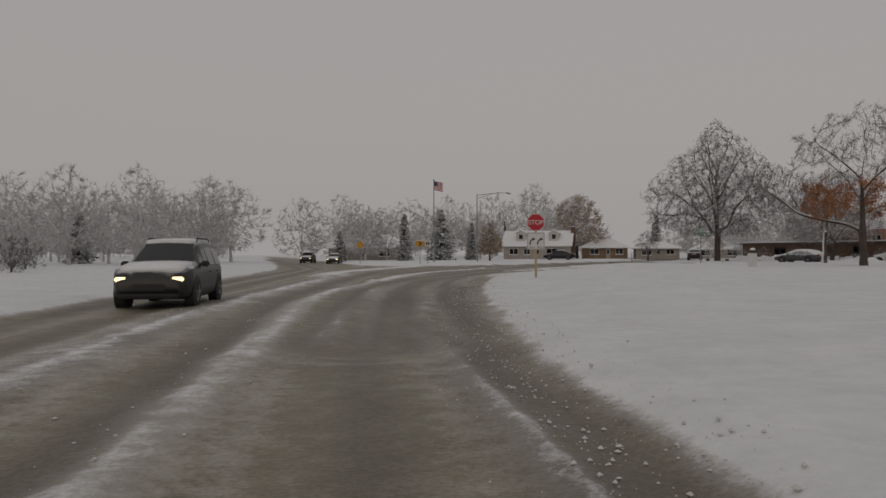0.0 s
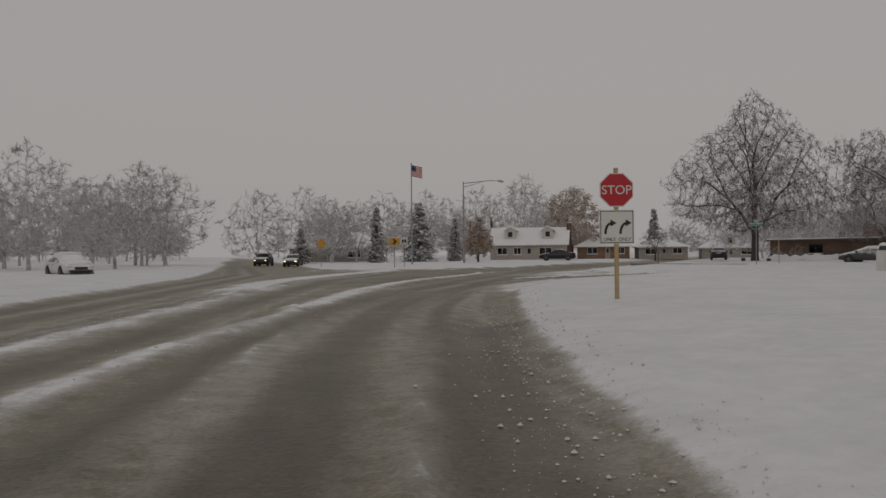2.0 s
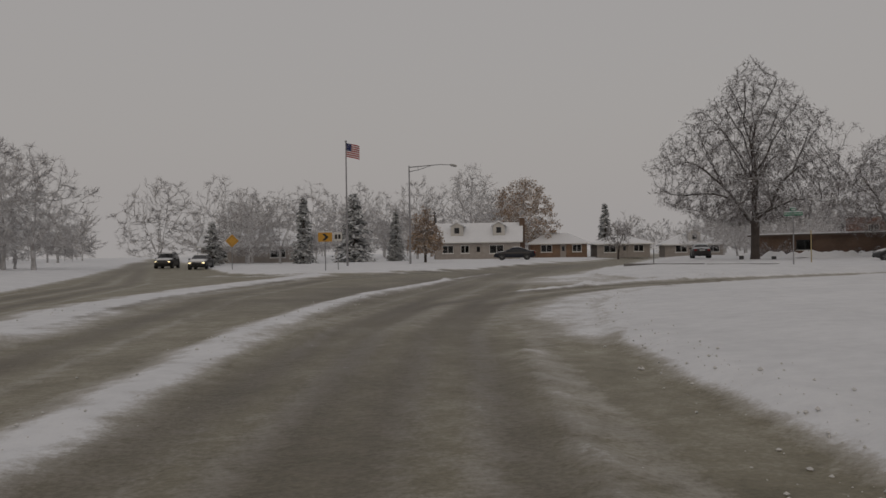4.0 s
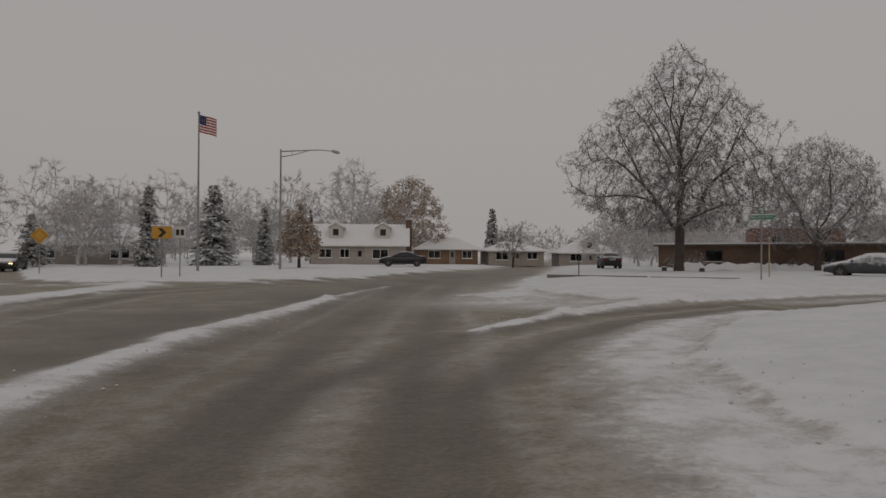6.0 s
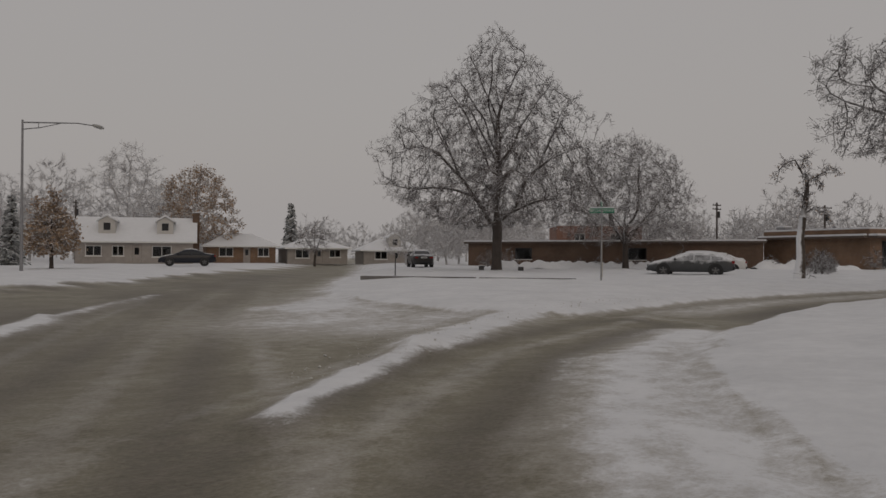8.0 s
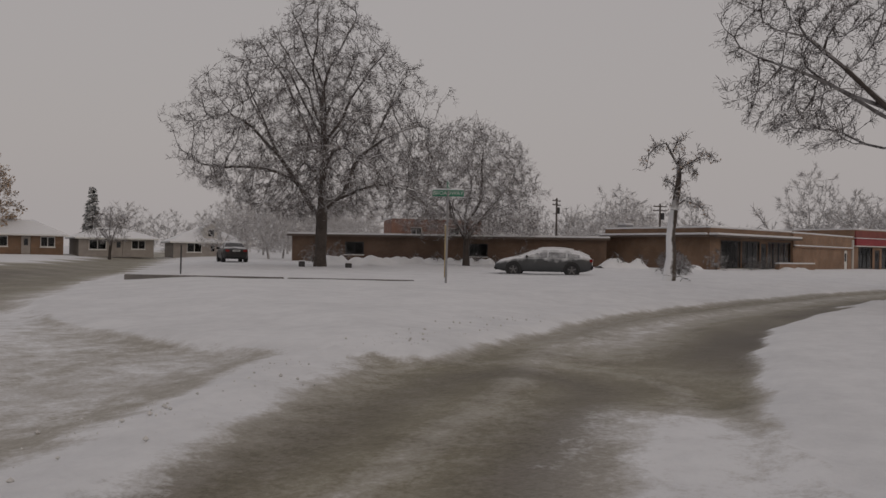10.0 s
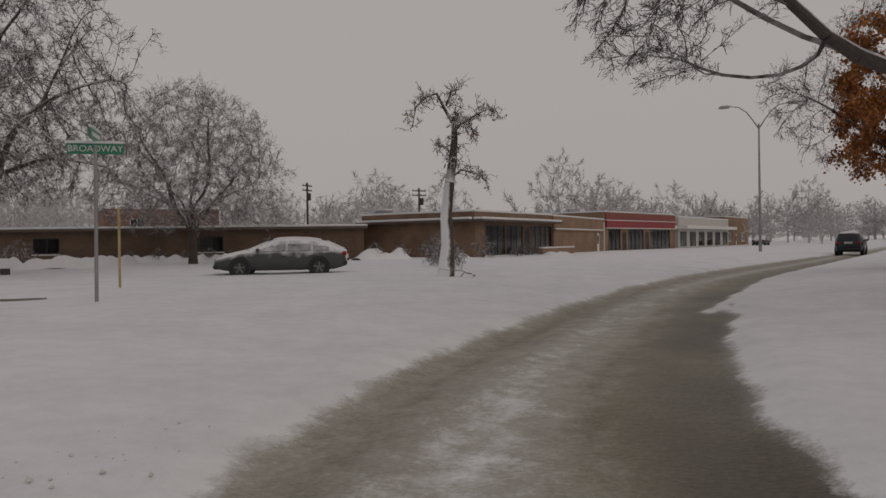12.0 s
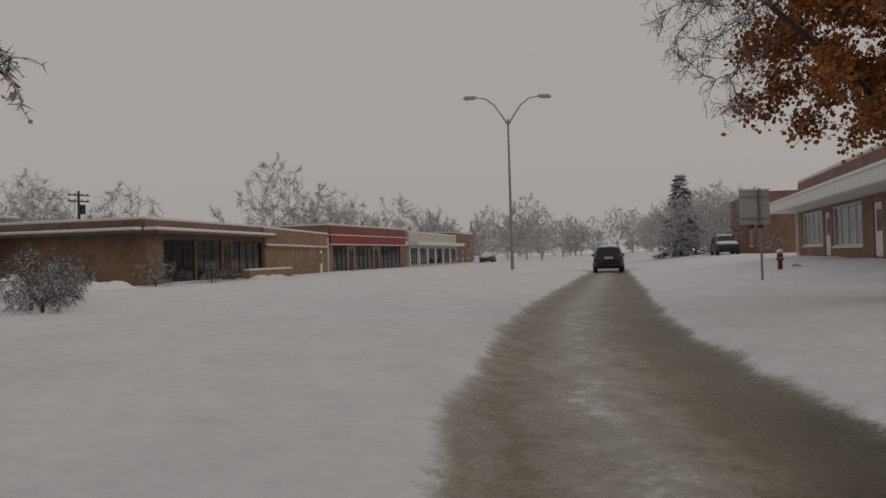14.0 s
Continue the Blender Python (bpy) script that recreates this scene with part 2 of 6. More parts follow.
M["kerb"] = mat_plain("wet_concrete_kerb", (0.17, 0.16, 0.15), 0.8, 0, 0.3, 5, 0.005, (0.2, 0.7, 0.9))
M["brown_trim"] = mat_plain("dark_brown_roof_trim", (0.10, 0.075, 0.06), 0.7, 0, 0.25, 4)


def lamp_mat(name, colour, power):
    m, nt, b = shader(name)
    b.inputs["Base Color"].default_value = (*colour, 1)
    b.inputs["Emission Color"].default_value = (*colour, 1)
    b.inputs["Emission Strength"].default_value = power
    b.inputs["Roughness"].default_value = 0.2
    return m


M["brake"] = lamp_mat("lit_tail_lamp", (0.8, 0.03, 0.015), 0.8)
M["tail"] = mat_plain("red_lamp_lens", (0.25, 0.01, 0.01), 0.2, 0, 0.05, 5)
M["headlight"] = lamp_mat("lit_headlamp", (1.0, 0.82, 0.45), 1.6)


# ---- building blocks ----
def part(name, bm, material, parent=None, label="", smooth=False):
    me = bpy.data.meshes.new(name)
    bm.to_mesh(me)
    bm.free()
    me.materials.append(material)
    if smooth:
        me.shade_smooth()
    ob = new(name, me)
    ob.parent = parent
    return tagged(ob, label) if label else ob


def thing(name, x, y, z, rz=0, label="", category="", group="", kind=""):
    ob = new(name)
    ob.empty_display_size = 0.3
    ob.matrix_world = pose(x, y, z, 0, 0, rz)
    return tagged(ob, label, category, group, kind)


def box(bm, x0, x1, y0, y1, z0, z1, bevel=0.0):
    vs = [bm.verts.new((x, y, z)) for x in (x0, x1) for y in (y0, y1) for z in (z0, z1)]
    fs = [(0, 1, 3, 2), (4, 6, 7, 5), (0, 4, 5, 1), (2, 3, 7, 6), (0, 2, 6, 4), (1, 5, 7, 3)]
    faces = [bm.faces.new([vs[i] for i in f]) for f in fs]
    if bevel:
        edges = list({e for f in faces for e in f.edges})
        bmesh.ops.bevel(bm, geom=edges, offset=bevel, segments=2, affect="EDGES")
    return bm


def boxes(*rows, bevel=0.0):
    bm = bmesh.new()
    for r in rows:
        box(bm, *r, bevel=bevel)
    return bm


def tube(bm, points, radii, sides=8, caps=True):
    """A round bar along points."""
    rings = []
    pts = [Vector(p) for p in points]
    for i, p in enumerate(pts):
        d = (pts[min(i + 1, len(pts) - 1)] - pts[max(i - 1, 0)]).normalized()
        ref = Vector((0, 0, 1)) if abs(d.z) < 0.9 else Vector((1, 0, 0))
        u = d.cross(ref).normalized()
        v = d.cross(u)
        r = radii[i] if isinstance(radii, (list, tuple)) else radii
        rings.append([bm.verts.new(p + (u * math.cos(a) + v * math.sin(a)) * r) for a in [2 * math.pi * k / sides for k in range(sides)]])
    for a, b in zip(rings, rings[1:]):
        for k in range(sides):
            bm.faces.new((a[k], a[(k + 1) % sides], b[(k + 1) % sides], b[k]))
    if caps:
        bm.faces.new(rings[0])
        bm.faces.new(rings[-1][::-1])
    return bm


def rod(points, radii, sides=8):
    return tube(bmesh.new(), points, radii, sides)


def plate(outline, y0, y1):
    """A flat plate in the xz plane with thickness along y."""
    bm = bmesh.new()
    a = [bm.verts.new((x, y0, z)) for x, z in outline]
    b = [bm.verts.new((x, y1, z)) for x, z in outline]
    bm.faces.new(a)
    bm.faces.new(b[::-1])
    n = len(outline)
    for i in range(n):
        bm.faces.new((a[i], b[i], b[(i + 1) % n], a[(i + 1) % n]))
    bmesh.ops.recalc_face_normals(bm, faces=bm.faces)
    return bm


def lettering(text, size, depth, x, y, z, material, parent, name="lettering", label=""):
    cu = bpy.data.curves.new(name, "FONT")
    cu.body, cu.size, cu.extrude = text, size, depth
    cu.align_x, cu.align_y = "CENTER", "CENTER"
    tmp = bpy.data.objects.new("tmp_text", cu)
    me = bpy.data.meshes.new_from_object(tmp)
    bpy.data.objects.remove(tmp)
    me.materials.clear()
    me.materials.append(material)
    ob = new(name, me)
    ob.parent = parent
    ob.matrix_local = pose(x, y, z, 90, 0, 0)
    return tagged(ob, label) if label else ob


# ---- ground: one sheet of snow, slush and road ----
ROADS = [  # the ploughed ground, as one outline
    (-4.9, -260), (-4.3, -12), (-3.8, -7), (-3.0, -0.5), (-2.2, 5), (-1.25, 10.2), (-0.1, 15.4), (1.2, 20.7), (3.3, 26), (5.6, 30), (9, 33.2), (13, 35.3),
    (16.7, 36.5), (21, 37.5), (25, 37.75), (28.5, 37.65), (31, 37.75), (33, 37.7), (36.4, 37.3), (40, 36.85), (44.4, 36.0), (56, 33.3), (77.5, 28.4), (235, -7.4),
    (235, -4.0), (81, 30.4), (57, 36.2), (48, 38.45), (42, 39.6), (36, 40.5), (31, 40.85), (25, 41.0), (21.7, 41.0), (18.5, 40.45), (16.2, 39.95), (14.2, 39.5), (13.0, 41.2), (12.9, 46), (13.9, 49.4), (19, 57.5), (25, 66),
    (60, 118), (200, 330), (190, 335), (46, 113), (32, 92), (19, 76.8), (12, 66), (4.5, 61.5), (-2, 60), (-5, 66), (-20, 200),
    (-45, 400), (-56, 400), (-31, 200), (-14.5, 66), (-12.6, 44), (-13, 25), (-13.6, 12), (-13.9, -260)]
RIDGES = [  # lines of ploughed-up snow: points, half width, amount
    ([(-10.5, -200), (-10.0, -3.6), (-9.45, 6), (-9.0, 11), (-8.3, 17), (-7.7, 25)], 0.66, 0.60),
    ([(-7.7, 25), (-7.4, 33), (-6.3, 38.3), (-5.0, 43), (-2.6, 50), (0, 57.5)], 1.25, 0.8),
    ([(-8.6, -200), (-7.9, 0.6), (-7.1, 7.6), (-5.4, 15.5)], 0.42, 0.54),
    ([(-5.4, 15.5), (-3.75, 24.2), (-1.9, 30.4), (0.2, 35.8), (2.4, 39.8), (4.9, 45)], 0.52, 0.70),
    ([(4.9, 45), (7.2, 49), (9.6, 53)], 0.4, 0.5),
    ([(-6.9, -8), (-6.45, 2), (-5.9, 7), (-5.2, 13)], 0.26, 0.42),
    ([(1.6, 22.5), (3.0, 27), (4.6, 30.0), (6.4, 32.0), (9.0, 34.0), (12.6, 35.8)], 1.15, 0.62),
    ([(-5.6, -40), (-5.1, -4), (-4.6, 0.4), (-3.65, 5.9), (-2.75, 10.8), (-1.5, 16.4), (-0.2, 21)], 0.17, 0.46),
    ([(4.4, 34.1), (5.25, 34.9), (6.6, 36.0), (8.1, 37.1)], 0.30, 0.78),
    ([(8.1, 37.1), (9.8, 38.2), (11.7, 39.5), (15, 41.4), (19, 42.6), (27, 42.6)], 0.66, 0.84),
    ([(10, 44), (13.5, 48), (18, 55), (25, 65.5)], 1.7, 0.66),
    ([(-5.9, 60), (-3, 57.5), (5, 59.5), (12, 64)], 0.7, 0.6),
    ([(13.6, 37.9), (15, 38.6), (16.3, 39.1), (19, 39.72), (21.5, 39.95), (26, 40.05), (28.6, 39.8), (32.3, 39.3), (36.4, 38.9), (39.2, 38.35), (44.3, 37.3), (60, 33.7), (82, 28.9), (234, -5.6)], 0.30, 0.33)]
LANES = [  # where wheels have run
    [(-6.4, -200), (-5.6, -8), (-4.7, 2), (-3.0, 15), (-0.6, 25.5), (1.2, 29.6), (4.6, 33.3), (8.8, 36.2), (13.5, 37.9)],
    [(44.4, 37.2), (56, 34.6), (80, 29.4), (234, -5.6)],
    [(-12, -200), (-12.1, 8), (-11.2, 25), (-10, 50), (-16, 100), (-34, 250)],
    [(-6.4, -8), (-5.4, 8), (-3.9, 16), (-1.6, 24), (2.2, 33), (8, 46), (16, 62), (26, 76), (60, 125), (190, 325)],
    [(-9.3, -200), (-9.2, 4), (-7.8, 18), (-5.5, 36), (-1, 50), (8, 61), (22, 78)]]


STREET_NORTH = [p for p in ROADS[24:36]][::-1]
STREET_SOUTH = ROADS[10:24]


def to_line(P, line):
    """The distance of points from a line of points."""
    best = np.full(len(P), 1e9)
    pts = np.array(line, float)
    for a, b in zip(pts[:-1], pts[1:]):
        ab = b - a
        t = np.clip(((P - a) @ ab) / (ab @ ab), 0, 1)
        d = np.hypot(*(P - a - t[:, None] * ab).T)
        best = np.minimum(best, d)
    return best


def inside(P, ring):
    r = np.array(ring, float)
    x, y = P.T
    res = np.zeros(len(P), bool)
    for (x0, y0), (x1, y1) in zip(r, np.roll(r, -1, 0)):
        if y0 != y1:
            res ^= ((y0 > y) != (y1 > y)) & (x < (x1 - x0) * (y - y0) / (y1 - y0) + x0)
    return res


def smooth01(v, lo, hi):
    t = np.clip((v - lo) / (hi - lo), 0, 1)
    return t * t * (3 - 2 * t)


def waves(P, size, seed):
    """Gentle bumps out of a few sines."""
    rng = np.random.RandomState(seed)
    out = np.zeros(len(P))
    for k in range(9):
        a, ph, s = rng.uniform(0, 6.28), rng.uniform(0, 6.28), size * rng.uniform(0.5, 1.8)
        out += np.sin((P[:, 0] * math.cos(a) + P[:, 1] * math.sin(a)) * 6.28 / s + ph)
    return out / 9


def ground_at(P):
    """Height, snow and wear at points."""
    P = np.asarray(P, float)
    road = inside(P, ROADS)
    d = to_line(P, ROADS + ROADS[:1]) * np.where(road, -1, 1)
    d = d + 0.18 * waves(P, 2.2, 3)
    verge = smooth01(d, -0.42, 0.3)
    z = verge * 0.17 + smooth01(d, 0.3, 3.5) * 0.16 + smooth01(d, 0, 1.5) * (0.05 * waves(P, 2.6, 5) + 0.05 * waves(P, 8, 6))
    # the lawn on the shop side of the street climbs a little
    side = (P[:, 1] - (40 - 0.21 * (P[:, 0] - 30)))
    z += 0.5 * smooth01(-side, 4.5, 11) * smooth01(P[:, 0], 34, 50)
    far = smooth01(np.hypot(P[:, 0] - 20, P[:, 1] - 40), 70, 260)
    z += far * 0.5 * (~road)
    snow = np.clip(verge * 1.1, 0, 1.2)
    near = 0.06 + 0.12 * waves(P, 5, 8)
    for line, half, amount in RIDGES:
        w = half * (1 + 0.5 * waves(P, 3.1, 11))
        k = np.exp(-(to_line(P, line) / np.maximum(w, 0.1)) ** 2)
        near = np.maximum(near, amount * k)
        z += np.where(road, 0.13 * amount * k * (1 + 0.5 * waves(P, 0.9, 12)), 0)
    worn = np.zeros(len(P))
    for line in LANES:
        c = to_line(P, line)
        track = np.exp(-((c - 0.78) / 0.36) ** 2) * (0.8 + 0.4 * waves(P, 9, 21))
        worn = np.maximum(worn, track)
        z -= np.where(road, 0.02 * track, 0)
        near = np.maximum(near, 0.30 * np.exp(-(c / 0.26) ** 2) + 0.04 * waves(P, 7, 23))
        near = np.maximum(near, 0.27 * np.exp(-((c - 1.55) / 0.22) ** 2))
        near = np.where(c < 1.4, near - 0.12 * track, near)
        # thin streaks dragged along by the wheels
        near = near + 0.10 * np.sin(c * 8.5 + 3.0 * waves(P, 14, 27)) * np.exp(-(c / 2.2) ** 2) * (1 - np.exp(-(c / 0.4) ** 2))
    # a dark wet gutter inside the edge of the first road
    gutter = np.exp(-((to_line(P, ROADS[:6]) - 0.85) / 0.42) ** 2) * np.clip(0.85 + 0.5 * waves(P, 4, 41), 0, 1)
    worn = np.maximum(worn, np.where(road, gutter, 0))
    # the middle of the junction is swept bare and wet by turning cars
    bare = np.exp(-(to_line(P, [(-2, 33), (4, 44), (13, 58), (24, 74)]) / 3.6) ** 2) * np.clip(0.62 + 0.7 * waves(P, 6, 31), 0, 1)
    worn = np.maximum(worn, np.where(road, bare, 0))
    snow = np.maximum(snow, np.where(road, near, 0))
    # an unploughed skin of snow between the turning lanes and far along the roads
    slip = np.maximum(np.exp(-(to_line(P, [(9, 41.5), (13, 46), (18, 53)]) / 3.4) ** 2), np.exp(-(to_line(P, [(9, 40), (14, 42.3), (22, 41.8)]) / 1.8) ** 2))
    slip = np.maximum(slip, 0.9 * np.exp(-(to_line(P, [(10, 38.6), (13.5, 40.6), (18, 41.4)]) / 1.2) ** 2))
    snow = np.maximum(snow, 0.50 * slip)
    worn *= 1 - slip
    # the street beyond the turning, from its northern to its southern edge: thin brown slush, a pale strip, then dark wet ground
    north, south = to_line(P, STREET_NORTH), to_line(P, STREET_SOUTH)
    u = north / np.maximum(north + south, 0.01) + 0.035 * waves(P, 3.5, 51)
    thin = np.interp(u, [0, 0.07, 0.18, 0.30, 0.40, 0.52, 0.64, 0.74, 0.9, 1], [0.46, 0.24, 0.16, 0.30, 0.40, 0.31, 0.18, 0.02, 0.0, 0.10])
    thin = thin + 0.09 * (1 - smooth01(P[:, 0], 18, 27)) * smooth01(u, 0.65, 0.4) + 0.05 * waves(P, 1.7, 53) + 0.035 * np.sin(u * 60 + 2 * waves(P, 9, 54))
    rubbed = np.interp(u, [0, 0.1, 0.2, 0.32, 0.42, 0.55, 0.66, 0.76, 0.92, 1], [0, 0.18, 0.36, 0.06, 0.0, 0.08, 0.42, 1.1, 1.2, 0.7]) * np.clip(0.85 + 0.6 * waves(P, 4, 43), 0, 1) * (1 - 0.55 * smooth01(P[:, 0], 31, 44))
    rubbed = np.maximum(rubbed, 0.28 * smooth01(P[:, 0], 38, 60) * smooth01(np.abs(u - 0.5), 0.05, 0.2))
    street = np.where(road & (north + south < 4.4), smooth01(P[:, 0], 14, 18), 0)
    snow = np.where(road, snow * (1 - street) + np.maximum(thin, verge * 1.1) * street, snow)
    worn = worn * (1 - street) + rubbed * street
    # a lump of ploughed snow left inside the southern edge
    lump = np.exp(-(to_line(P, [(29.3, 38.15), (30.3, 38.0), (31.3, 37.8)]) / (0.22 * (1 + 0.6 * waves(P, 1.1, 61)))) ** 2)
    z = z + 0.07 * lump
    return z, np.maximum(snow, 0.85 * lump), worn * (1 - lump)


def ground_height(x, y):
    return float(ground_at([(x, y)])[0][0])


def steps(lo, a, b, hi, fine):
    mid = list(np.arange(a, b, fine))
    left, s, v = [], fine, a
    while v > lo:
        s *= 1.13
        v -= s
        left.append(v)
    right, s, v = [], fine, mid[-1]
    while v < hi:
        s *= 1.13
        v += s
        right.append(v)
    return np.array(left[::-1] + mid + right)


gx, gy = steps(-2600, -12, 64, 2600, 0.25), steps(-2600, -18, 46, 2600, 0.2)
GX, GY = np.meshgrid(gx, gy)
GP = np.stack([GX.ravel(), GY.ravel()], 1)
gz, gsnow, gworn = ground_at(GP)
nx, ny = len(gx), len(gy)
idx = np.arange(nx * ny).reshape(ny, nx)
quads = np.stack([idx[:-1, :-1], idx[:-1, 1:], idx[1:, 1:], idx[1:, :-1]], -1).reshape(-1, 4)
me = bpy.data.meshes.new("ground")
me.vertices.add(len(GP))
me.vertices.foreach_set("co", np.column_stack([GP, gz]).astype(np.float32).ravel())
me.loops.add(quads.size)
me.loops.foreach_set("vertex_index", quads.ravel().astype(np.int32))
me.polygons.add(len(quads))
me.polygons.foreach_set("loop_start", np.arange(0, quads.size, 4, dtype=np.int32))
me.update()
for key, vals in (("snow", gsnow), ("worn", gworn)):
    at = me.attributes.new(key, "FLOAT", "POINT")
    at.data.foreach_set("value", vals.astype(np.float32))
me.shade_smooth()
me.materials.append(M["ground"])
tagged(new("ground", me), "snow-covered verges and slushy brown road with wheel tracks", "ground", kind="structure")

# a bare dark kerb at the edge of the far lawn
kb = new("kerb")
kb.matrix_world = pose(0, 0, 0)
tagged(kb, "dark wet concrete kerb along the snowy lawn", "kerb", kind="structure")
for a, b in (((26.6, 50.6), (24.0, 54.0)), ((23.9, 54.1), (20.6, 58.4))):
    ang = math.degrees(math.atan2(b[1] - a[1], b[0] - a[0]))
    L = math.hypot(b[0] - a[0], b[1] - a[1])
    k = part("kerb_stone", boxes((0, L, -0.09, 0.09, -0.2, 0.12), bevel=0.02), M["kerb"], kb)
    k.matrix_local = pose(a[0], a[1], ground_height((a[0] + b[0]) / 2, (a[1] + b[1]) / 2) - 0.085, 0, 0, ang)


# ---- trees ----
def grow(rng, segs, p, d, length, r, depth, up=0.0, spread=1.0, kids=(3, 4), bend=0.18, ratio=0.66, minr=0.006):
    """Grows a limb as short pieces, then its side shoots."""
    n = 4 if depth > 1 else 3
    pts, rad = [p], [r]
    for i in range(n):
        d = (d + Vector((rng.gauss(0, bend), rng.gauss(0, bend), rng.gauss(0, bend) + up))).normalized()
        q = pts[-1] + d * (length / n)
        pts.append(q)
        rad.append(max(r * (1 - 0.55 * (i + 1) / n), minr))
        segs.append((pts[-2], rad[-2], q, rad[-1], depth))
    if depth == 0:
        return
    for k in range(rng.randint(*kids) + (1 if depth > 1 else 0)):
        f = rng.uniform(0.35, 1.0) if k else 1.0
        i = min(int(f * n), n - 1)
        base = pts[i].lerp(pts[i + 1], f * n - i if f < 1 else 1.0)
        ang = rng.uniform(0.35, 0.95) * spread
        ax = d.orthogonal().normalized()
        ax.rotate(Matrix.Rotation(rng.uniform(0, 6.28), 3, d))
        nd = d.copy()
        nd.rotate(Matrix.Rotation(ang if k else ang * 0.4, 3, ax))
        grow(rng, segs, base, nd, length * ratio * rng.uniform(0.75, 1.15), max(rad[i + 1] * 0.72, minr), depth - 1, up, spread, kids, bend, ratio, minr)


def limbs_mesh(name, segs, material, sides=3):
    """All pieces as one mesh of thin tapered bars."""
    if not segs:
        segs = [(Vector((0, 0, 0)), 0.01, Vector((0, 0, 0.1)), 0.01, 0)]
    a = np.array([s[0] for s in segs])
    b = np.array([s[2] for s in segs])
    ra, rb = np.array([s[1] for s in segs]), np.array([s[3] for s in segs])
    d = b - a
    d /= np.linalg.norm(d, axis=1)[:, None] + 1e-9
    ref = np.where(np.abs(d[:, 2:3]) < 0.9, np.array([[0, 0, 1.0]]), np.array([[1.0, 0, 0]]))
    u = np.cross(d, ref)
    u /= np.linalg.norm(u, axis=1)[:, None] + 1e-9
    v = np.cross(d, u)
    co = []
    for k in range(sides):
        an = 2 * math.pi * k / sides + 0.3
        w = u * math.cos(an) + v * math.sin(an)
        co += [a + w * ra[:, None], b + w * rb[:, None]]
    co = np.stack(co, 1).reshape(-1, 3)
    n = len(segs)
    base = (np.arange(n) * 2 * sides)[:, None]
    quads = []
    for k in range(sides):
        k2 = (k + 1) % sides
        quads.append(base + np.array([[2 * k, 2 * k + 1, 2 * k2 + 1, 2 * k2]]))
    quads = np.stack(quads, 1).reshape(-1, 4)
    me = bpy.data.meshes.new(name)
    me.from_pydata(co.tolist(), [], quads.tolist())
    me.materials.append(material)
    return me


def blades_mesh(name, segs, material, seed=1, joined=None):
    """Fine twigs seen from far off: a thin flat sliver each, joined to the bars of another mesh where one is given."""
    rng = np.random.RandomState(seed)
    a, b = np.array([s[0] for s in segs]), np.array([s[2] for s in segs])
    ra, rb = np.array([s[1] for s in segs]), np.array([s[3] for s in segs])
    w = np.cross(b - a, rng.normal(size=a.shape))
    w /= np.linalg.norm(w, axis=1)[:, None] + 1e-9
    co = np.stack([a - w * ra[:, None], a + w * ra[:, None], b + w * rb[:, None], b - w * rb[:, None]], 1).reshape(-1, 3)
    quads = np.arange(len(co)).reshape(-1, 4)
    if joined:
        old = np.empty(len(joined.vertices) * 3)
        joined.vertices.foreach_get("co", old)
        faces = np.empty(len(joined.loops), int)
        joined.loops.foreach_get("vertex_index", faces)
        quads = np.vstack([faces.reshape(-1, 4), quads + len(joined.vertices)])
        co = np.vstack([old.reshape(-1, 3), co])
        bpy.data.meshes.remove(joined)
    me = bpy.data.meshes.new(name)
    me.from_pydata(co.tolist(), [], quads.tolist())
    me.materials.append(material)
    return me


def twigs_mesh(name, segs, material, seed=1):
    """The finest twigs: one tapered sliver each."""
    rng = np.random.RandomState(seed)
    a, b, r = np.array([s[0] for s in segs]), np.array([s[2] for s in segs]), np.array([s[1] for s in segs])
    w = np.cross(b - a, rng.normal(size=a.shape))
    w /= np.linalg.norm(w, axis=1)[:, None] + 1e-9
    co = np.stack([a - w * r[:, None], a + w * r[:, None], b], 1).reshape(-1, 3)
    me = bpy.data.meshes.new(name)
    me.from_pydata(co.tolist(), [], np.arange(len(co)).reshape(-1, 3).tolist())
    me.materials.append(material)
    return me


def brush(rng, segs, fine, n, length, r, spread=0.7):
    """Sets fine twigs along shoots, leaning with them and a little upward."""
    for _ in range(n):
        a, _, b, _, _ = rng.choice(segs)
        p = a.lerp(b, rng.random())
        d = ((b - a).normalized() + Vector((rng.gauss(0, spread), rng.gauss(0, spread), rng.gauss(0.1, spread)))).normalized()
        fine.append((p, r * rng.uniform(0.7, 1.3), p + d * length * rng.uniform(0.5, 1.3), 0, 0))


def leaf_mesh(name, rng, centres, size, material, sag=0.3):
    co, fs = [], []
    for c in centres:
        a = Vector((rng.gauss(0, 1), rng.gauss(0, 1), rng.gauss(0, 1) - sag)).normalized()
        b = a.orthogonal().normalized()
        b.rotate(Matrix.Rotation(rng.uniform(0, 6.28), 3, a))
        s = size * rng.uniform(0.6, 1.3)
        n = a.cross(b)
        i = len(co)
        co += [c, c + a * s * 0.5 + b * s * 0.42 + n * s * 0.12, c + a * s, c + a * s * 0.5 - b * s * 0.42 + n * s * 0.12]
        fs.append((i, i + 1, i + 2, i + 3))
    me = bpy.data.meshes.new(name)
    me.from_pydata([tuple(p) for p in co], [], fs)
    me.materials.append(material)
    return me


